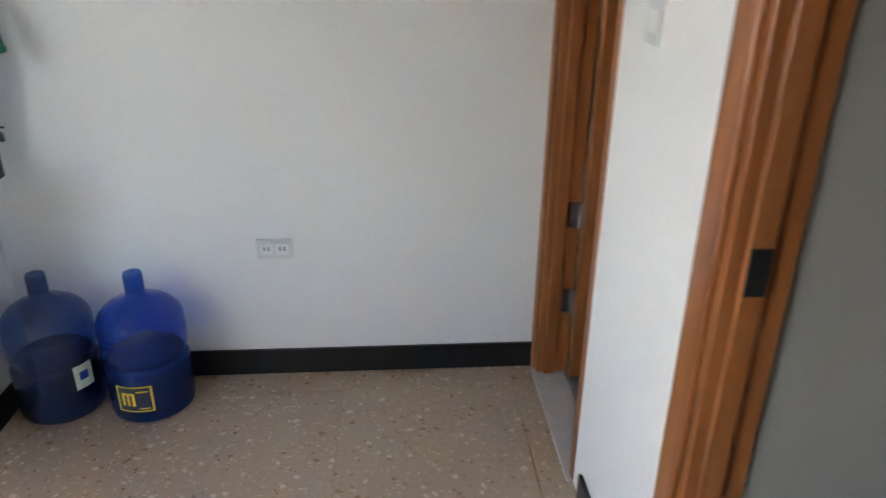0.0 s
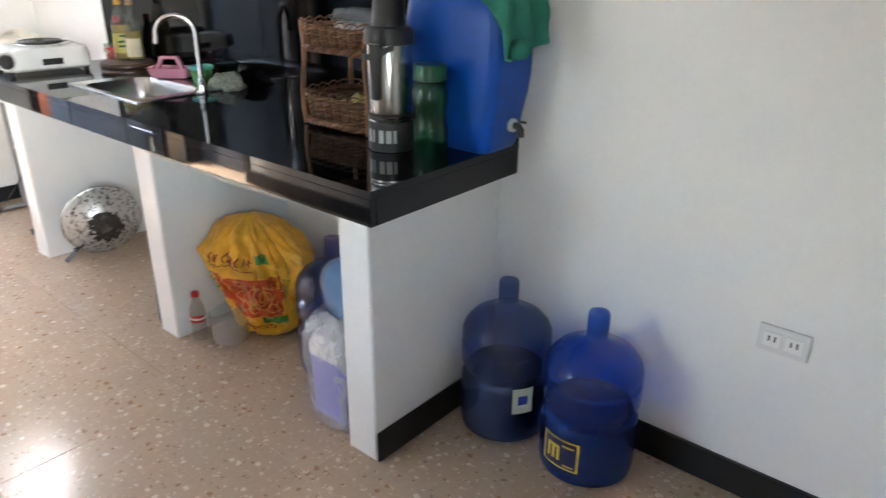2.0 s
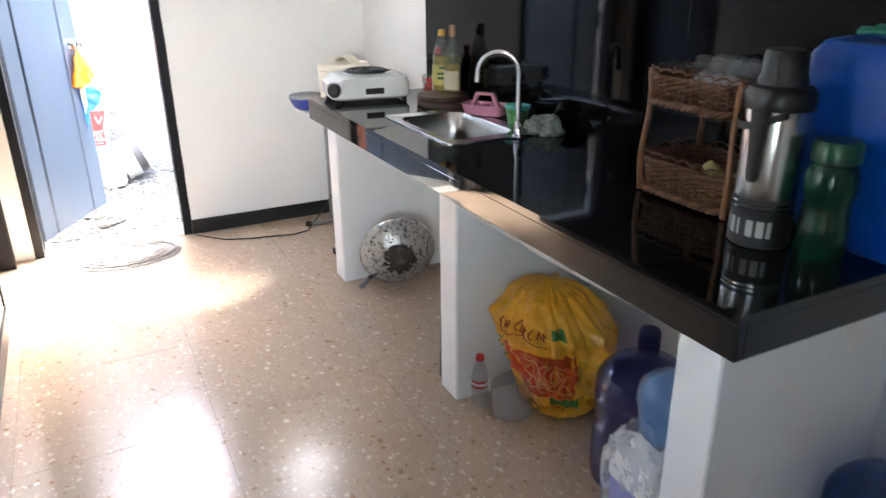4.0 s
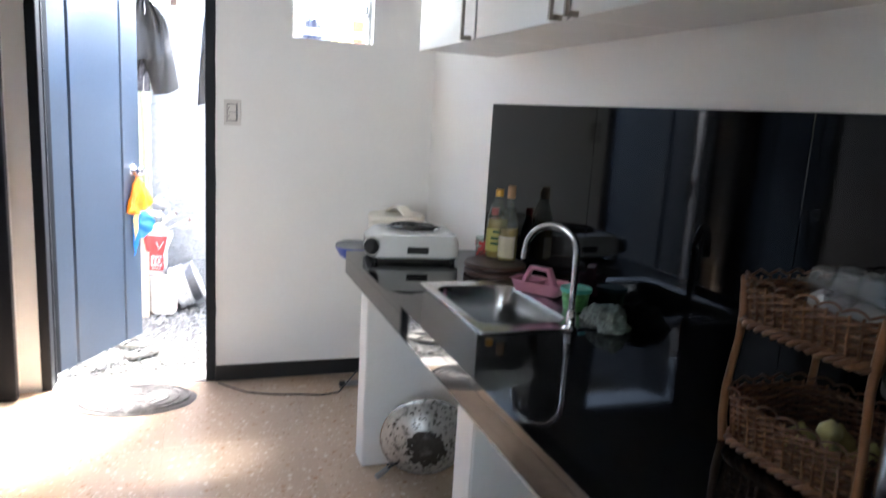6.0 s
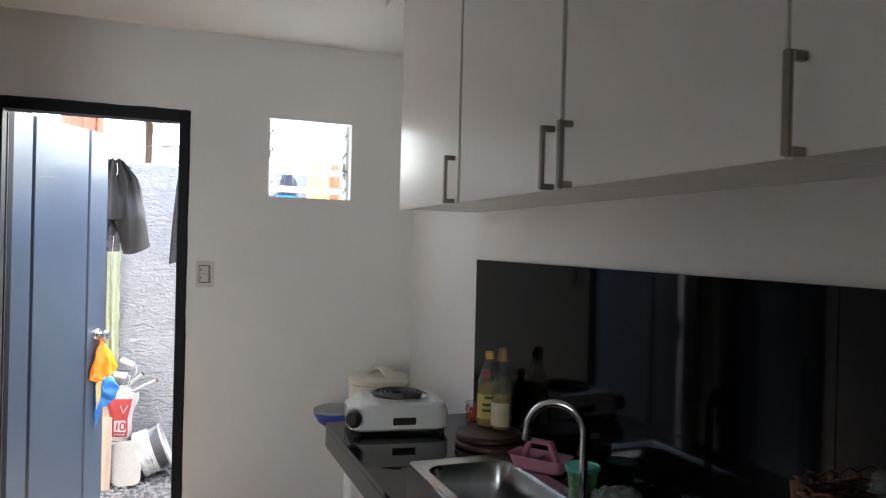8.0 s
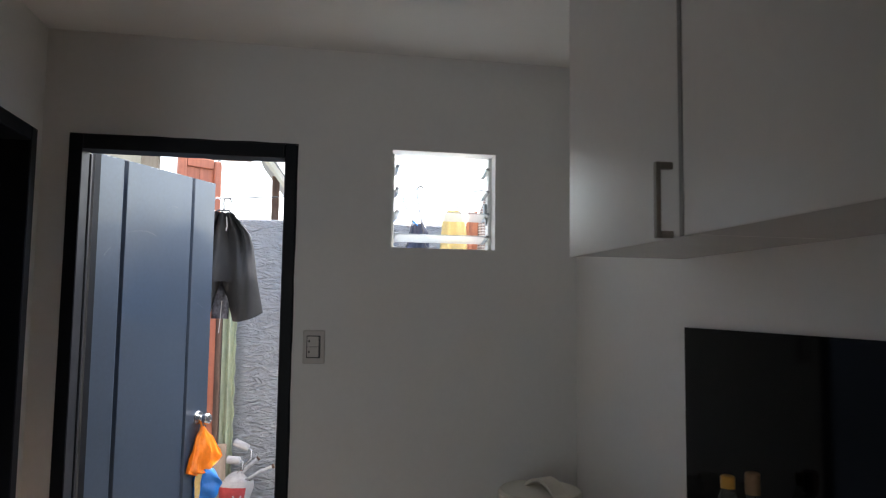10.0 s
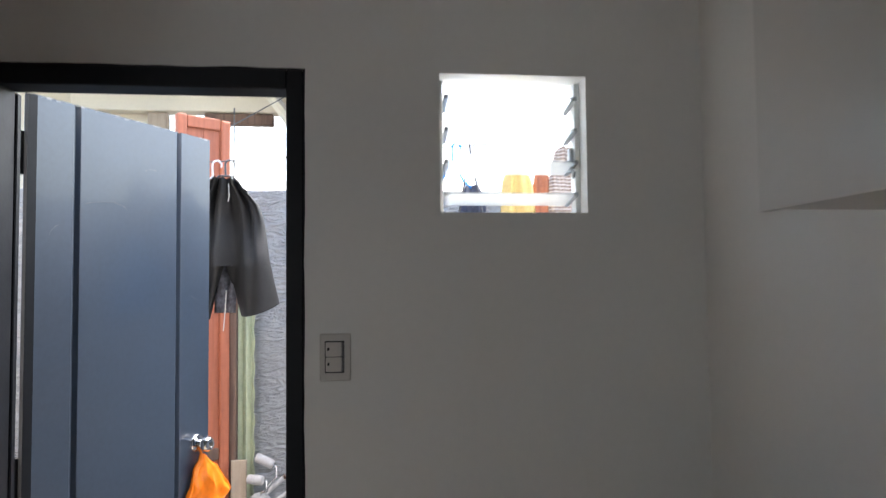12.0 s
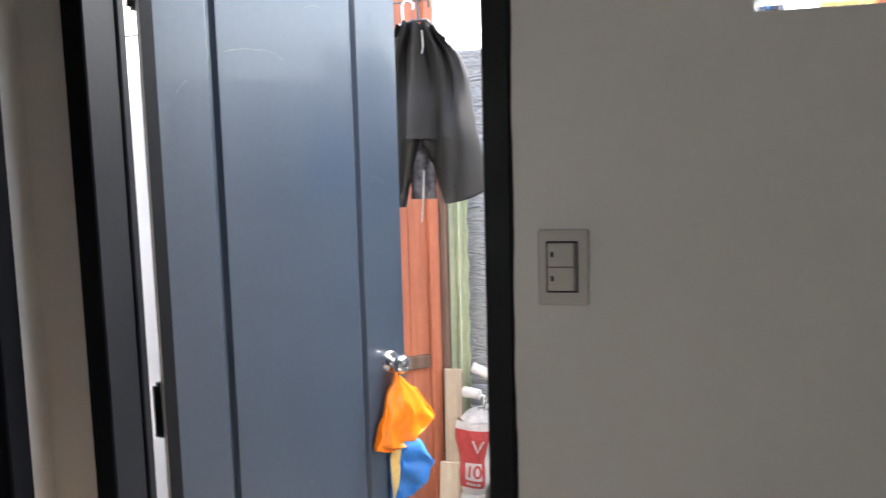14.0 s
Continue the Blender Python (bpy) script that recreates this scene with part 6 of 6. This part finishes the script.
CLOTH_BLACK = mat("charcoal_jersey", (0.011, 0.0105, 0.0105), 0.62, spec=0.4, vary=0.2, scale=8, fine=300, bump=0.3)
HANGER = mat("dark_plastic_hanger", (0.05, 0.05, 0.055), 0.4)
CORD = mat("white_cord", (0.5, 0.49, 0.46), 0.8)


def hanger(t, w, material, drop=0.10):
    pts = [(0, 0, 0.0)] + arc((0, 0.016, -0.005), 0.018, 180, -20, 10, "x") + []
    part("hanger_hook", tube([(0, 0.016 + 0.018 * math.cos(radians(a)), 0.002 + 0.018 * math.sin(radians(a)) - 0.016) for a in range(-30, 200, 20)] + [(0, 0.0, -0.06)], 0.004, 8), material, t, smooth=60)
    part("hanger_bar", tube([(0, -w, -drop - 0.02), (0, -w * 0.5, -drop + 0.02), (0, 0, -0.06), (0, w * 0.5, -drop + 0.02), (0, w, -drop - 0.02)], 0.005, 8), material, t, smooth=60)


def garment(name, y, x, label, category, material, top, bottom, w_top, w_bot, legs=False, seed=1.0, rz=0.0, hang=None, outline=None):
    """Hanging clothing: a closed, folded shell between two heights, wider at the hem."""
    z0 = line_z(y)
    t = thing(name, (x, y, z0), label, category, "hanging laundry", rz=rz)
    hanger(t, w_top * 0.9, hang or HANGER, z0 - top)
    h = top - bottom

    def half_width(v):
        if outline:
            return float(np.interp(v, outline[0], outline[1]))
        w = w_top + (w_bot - w_top) * (v ** 0.55)
        return w * (0.80 + 2.0 * v) if v < 0.10 else w

    def folds(yy, w, v):
        if outline:
            k = yy / w
            return 2.0 * (0.016 * math.exp(-v * 4) * math.sin(26 * k + seed) + 0.017 * math.exp(-v * 1.8) * math.sin(13 * k + 2 * seed)
                    + 0.024 * math.sin(8 * k + seed + 1.5 * v) * v + 0.03 * noise.noise((yy * 8, v * 2.5, seed)))
        return (0.019 * math.sin(yy * 55 + seed + 2 * v + 2 * noise.noise((yy * 7, v * 2, seed))) * (0.35 + v) + 0.03 * noise.noise((yy * 9, v * 3, seed))
                + 0.016 * math.exp(-v * 4) * math.sin(yy * 150))

    def f(u, v):
        a = 2 * math.pi * u
        w = half_width(v)
        d = 0.030 + 0.045 * v
        c, s = math.cos(a), math.sin(a)
        yy = w * math.copysign(abs(c) ** 0.8, c)
        fold = folds(yy, w, v)
        zz = top - z0 - h * v + 0.018 * math.sin(yy * 20 + seed) * v - 0.04 * max(0, abs(yy) / w - 0.75) * (1 - v)
        return Vector((d * s + fold, yy, zz))
    if not legs:
        part("cloth", sheet(f, 64, 30), material, t, smooth=180)
    else:
        split = 0.66
        part("waist", sheet(lambda u, v: f(u, v * split), 72, 20), material, t, smooth=180)
        part("waistband", sheet(lambda u, v: f(u, v * 0.09) * 1.0 + Vector((0.004 * math.cos(2 * math.pi * u), 0, 0.008)), 72, 4), material, t, smooth=180)
        for sgn in (-1, 1):
            def leg(u, v, sgn=sgn):
                vv = split - 0.02 + v * (1 - split + 0.02)
                wide = half_width(vv)
                inner = 0.002 + 0.055 * v
                mid, half = sgn * (wide + inner) / 2, (wide - inner) / 2
                a = 2 * math.pi * u
                c, s = math.cos(a), math.sin(a)
                yy = mid + half * math.copysign(abs(c) ** 0.8, c)
                fold = folds(yy, wide, vv)
                zz = top - z0 - h * vv + 0.022 * math.sin(yy * 18 + seed + sgn) * v + 0.07 * v * (abs(yy) / wide - 0.3)
                return Vector(((0.030 + 0.045 * vv) * s + fold, yy, zz))
            part("leg", sheet(leg, 40, 20), material, t, smooth=180)
            part("hem", sheet(lambda u, v, leg=leg: leg(u, 0.93 + 0.07 * v) * 1.0 + Vector((0.0025 * math.cos(6.28 * u), 0, -0.002)), 40, 2), material, t, smooth=180)
    return t


sh = garment("shorts", -1.485, -1.06, "charcoal jersey shorts on a hanger", "shorts", CLOTH_BLACK, 1.975, 1.44, 0.06, 0.20, True, 1.3, 0.0, None,
             ((0.0, 0.05, 0.10, 0.17, 0.27, 0.6, 1.0), (0.056, 0.072, 0.104, 0.136, 0.153, 0.178, 0.203)))
part("drawstring", tube([(0.05, 0.02, -0.10), (0.06, 0.025, -0.15), (0.058, 0.02, -0.17)], 0.0022, 6), CORD, sh)
part("drawstring", tube([(0.03, 0.01, -0.52), (0.03, 0.006, -0.60), (0.034, 0.0, -0.68)], 0.002, 6), CORD, sh)
t = thing("clothes_hanger", (-1.06, -1.535, line_z(-1.535)), "white plastic hanger beside the shorts", "hanger", "hanging laundry")
hanger(t, 0.05, mat("pale_hanger_plastic", (0.62, 0.60, 0.62), 0.4), 0.10)
LINING = mat("patterned_lining", (0.10, 0.10, 0.12), 0.8, vary=0.9, scale=35, fine=60)
part("lining", sheet(lambda u, v: Vector((-0.02 + 0.01 * math.sin(9 * u), -0.045 + 0.085 * u, -0.36 - 0.25 * v)), 8, 10, 0.002), LINING, sh, "patterned grey lining", smooth=180)
garment("dark_shirt", -1.02, -0.86, "dark charcoal shirt on a hanger", "shirt", CLOTH_BLACK, 1.95, 1.40, 0.10, 0.155, False, 2.1)
YEL = mat("yellow_cotton", (0.64, 0.46, 0.17), 0.85, vary=0.15, scale=14, bump=0.3)
REDC = mat("red_orange_cotton", (0.42, 0.17, 0.10), 0.85, vary=0.2)
DBLUE = mat("navy_striped_cotton", (0.05, 0.055, 0.08), 0.85, vary=0.3)
PLAID = mat("brown_plaid_cotton", (0.30, 0.23, 0.19), 0.85, vary=0.15)
n, l = PLAID.node_tree.nodes, PLAID.node_tree.links
co = n.new("ShaderNodeTexCoord")
base = n["Principled BSDF"].inputs["Base Color"].links[0].from_socket
for axis, scale, dark in (("Y", 26.0, (0.10, 0.07, 0.06)), ("Z", 22.0, (0.62, 0.56, 0.50))):
    wv = n.new("ShaderNodeTexWave")
    wv.bands_direction = axis
    wv.inputs["Scale"].default_value = scale
    l.new(co.outputs["Object"], wv.inputs["Vector"])
    mr = n.new("ShaderNodeMapRange")
    mr.inputs[1].default_value, mr.inputs[2].default_value, mr.inputs[4].default_value = 0.6, 0.75, 0.7
    l.new(wv.outputs["Fac"], mr.inputs[0])
    mix = n.new("ShaderNodeMix")
    mix.data_type = "RGBA"
    l.new(mr.outputs[0], mix.inputs[0])
    l.new(base, mix.inputs[6])
    mix.inputs[7].default_value = (*dark, 1)
    base = mix.outputs[2]
l.new(base, n["Principled BSDF"].inputs["Base Color"])
WHITEH = mat("white_hanger", (0.7, 0.7, 0.72), 0.4)
garment("navy_shirt", -0.50, -0.95, "navy striped shirt on a hanger", "shirt", DBLUE, 1.945, 1.55, 0.04, 0.07, False, 3.0, 0.0, WHITEH)
garment("yellow_shirt", -0.315, -0.95, "yellow cotton shirt on a hanger", "shirt", YEL, 2.02, 1.5, 0.05, 0.085, False, 4.0, 0.0, WHITEH)
garment("red_shirt", -0.205, -0.98, "red-orange shirt on a hanger", "shirt", REDC, 2.02, 1.5, 0.03, 0.055, False, 5.0, 0.0, WHITEH)
garment("plaid_shirt", -0.10, -0.93, "brown plaid shirt on a hanger", "shirt", PLAID, 2.10, 1.5, 0.07, 0.11, False, 6.0, 0.0, WHITEH)
garment("blue_towel", -0.53, -0.80, "bright blue towel on a hanger", "towel", mat("bright_blue_cotton", (0.02, 0.22, 0.55), 0.85, vary=0.15, scale=14, bump=0.3), 1.80, 1.45, 0.10, 0.14, False, 7.0)
t = thing("blue_hanger", (-0.93, -0.58, line_z(-0.58)), "empty blue plastic hanger on the line", "hanger", "hanging laundry")
hanger(t, 0.09, mat("blue_hanger_plastic", (0.02, 0.25, 0.65), 0.4), 0.17)

# bags hanging from the door knob
ORANGE_BAG = mat("orange_thin_bag", (0.80, 0.19, 0.006), 0.35, vary=0.15, scale=14, fine=60, bump=0.3, dist=0.004)
BLUE_BAG = mat("blue_thin_bag", (0.006, 0.15, 0.50), 0.35, vary=0.12, scale=14, bump=0.3, dist=0.004)
d = Vector((-0.615, 0.345, 0)).normalized()
kx, ky = HX + d.x * (LW - 0.065) + 0.045 * d.y * 1.0, HY + d.y * (LW - 0.065) - 0.045 * d.x * 1.0
t = thing("plastic_bag", (kx, ky, 0.97), "orange plastic bag hanging from the door knob", "bag", "bags on the knob", rz=math.degrees(math.atan2(d.y, d.x)))


def obag(u, v):
    a = 2 * math.pi * u
    w = 0.012 + 0.125 * v ** 0.9
    if v > 0.86:
        w *= 1 - 0.8 * ((v - 0.86) / 0.14) ** 2
    c, s = math.cos(a), math.sin(a)
    skew = 0.045 * v
    return Vector((w * math.copysign(abs(c) ** 0.9, c) + skew, (0.006 + 0.035 * v * (1 - 0.5 * v)) * s + 0.012 * math.sin(9 * u * 6.28) * v * 0.4 + 0.01 * v, -0.20 * v + 0.025 * v * abs(c) * c))


bm = sheet(obag, 48, 26)
crumple(bm, 0.010, 22, 2)
part("bag", bm, ORANGE_BAG, t, smooth=24)
part("bag_handle", tube([(0.0, 0.0, -0.01), (-0.003, 0.012, 0.02), (0.0, 0.03, 0.026), (0.003, 0.012, 0.018), (0.004, 0.0, -0.012)], 0.004, 6), ORANGE_BAG, t)
t = thing("plastic_bag", (kx + d.x * 0.03, ky + d.y * 0.03, 0.755), "blue plastic bag tied under the orange bag", "bag", "bags on the knob", rz=112)
bm = sheet(lambda u, v: Vector(((0.03 + 0.035 * math.sin(math.pi * min(1, v * 1.15))) * math.cos(6.283 * u) + 0.01 * v, (0.014 + 0.012 * v) * math.sin(6.283 * u), 0.02 - 0.155 * v)), 36, 22)
crumple(bm, 0.024, 22, 6)
part("bag", bm, BLUE_BAG, t, smooth=24)
bm = sheet(lambda u, v: Vector((-0.045 + 0.03 * u * (1 - 0.4 * v), -0.028 + 0.005 * math.sin(5 * v), 0.015 - (0.17 - 0.05 * u) * v)), 6, 12, 0.002)
crumple(bm, 0.006, 25, 7)
part("bag_flap", bm, YEL, t, "yellow loose flap", smooth=24)
bm = sheet(lambda u, v: Vector((-0.05 + 0.035 * u * (1 - 0.3 * v), -0.02 + 0.006 * math.sin(6 * v), -0.05 - (0.20 - 0.06 * u) * v)), 6, 14, 0.002)
crumple(bm, 0.008, 25, 5)
part("bag_tail", bm, BLUE_BAG, t, smooth=24)

# the neighbour's eaves beyond the alley wall
t = thing("neighbour_house", (-3.3, -2.0, GZ - 0.012), "beige neighbouring house with tin roof and timber eaves", "house")
part("wall", box(-0.12, 0.0, -1.6, -0.42, 0, 3.05, 0.005), BEIGE, t)
part("eave_board", box(-0.02, 0.12, -0.9, 0.55, 2.88, 3.10, 0.006), BEIGE, t, "beige eave board")
part("post", box(0.005, 0.09, -0.40, -0.27, 0, 2.875, 0.006), PALEWOOD, t, "pale timber post")
part("beam", box(0.0, 0.09, -0.02, 0.45, 2.80, 2.875, 0.005), OLDWOOD, t, "dark timber beam")


def tin(u, v):
    y = -1.8 + 2.9 * u
    return Vector((0.75 - 2.6 * v, y, 3.20 - 0.26 * max(0, y) - 0.0 + 0.35 * v + 0.018 * math.sin(u * 190)))


part("roof", sheet(tin, 180, 4, 0.004), TINROOF, t, "corrugated tin roof", smooth=60)
t = thing("shed_roof", (-3.9, -1.35, GZ - 0.012), "sloping corrugated lean-to roof on a post", "roof")
part("sheet", sheet(lambda u, v: Vector((0.9 - 1.8 * v, -0.22 + 0.62 * u, 3.05 - 0.85 * u + 0.02 * math.sin(v * 90))), 8, 90, 0.004), TINROOF, t, smooth=60)
part("rafter", tube([(0.92, -0.24, 3.0), (0.92, 0.42, 2.12)], 0.03, 6), BEIGE, t)
part("post", box(0.40, 0.46, -0.05, 0.01, 0, 2.72, 0.004), OLDWOOD, t)
t = thing("utility_wire", (0, 0, 0), "thin overhead wires beyond the wall", "wire")
part("wire", tube([(-3.0, -1.78, 2.062), (-3.0, -1.78, 2.75)], 0.005, 5), WIRE, t)
part("wire", tube([(-2.9, -2.3, 2.3), (-2.6, -1.2, 2.85), (-2.2, 0.5, 3.3)], 0.004, 5), WIRE, t)

# ---- floor tiles, last ----
floor = thing("floor", (0, 0, 0), "glossy beige floor tiles with brown and cream chips", "floor", kind="structure")
part("bed", box(-0.0, XE, -5.5, 0, -0.06, -0.004), GROUT, floor, "dark thin joints")
TS = 0.6
me_cache = {}
for i in range(-1, 9):
    for j in range(0, 10):
        x0, x1 = max(0.0, 2.53 + (i - 4) * TS), min(XE, 2.53 + (i - 3) * TS)
        y1, y0 = min(0.0, 0.48 - j * TS), max(-5.5, 0.48 - (j + 1) * TS)
        if x1 - x0 < 0.02 or y1 - y0 < 0.02 or (x1 <= XS and y1 < YS - 0.1):
            continue
        key = (round(x1 - x0, 3), round(y1 - y0, 3))
        if key not in me_cache:
            b = box(0, key[0], 0, key[1], -0.004, 0.0)
            bmesh.ops.bevel(b, geom=[e for e in b.edges if all(abs(v.co.z) < 1e-6 for v in e.verts)], offset=0.0006, segments=1, affect="EDGES")
            b.transform(Matrix.Translation((key[0] / 2, key[1] / 2, 0)) @ Matrix.Diagonal((1 - 0.001 / key[0], 1 - 0.001 / key[1], 1, 1)) @ Matrix.Translation((-key[0] / 2, -key[1] / 2, 0)))
            bmesh.ops.recalc_face_normals(b, faces=b.faces[:])
            me = bpy.data.meshes.new("tile")
            b.to_mesh(me)
            b.free()
            me.materials.append(FLOOR)
            me_cache[key] = me
        o = new("tile", me_cache[key])
        o.parent = floor
        o.location = (x0, y0, 0)
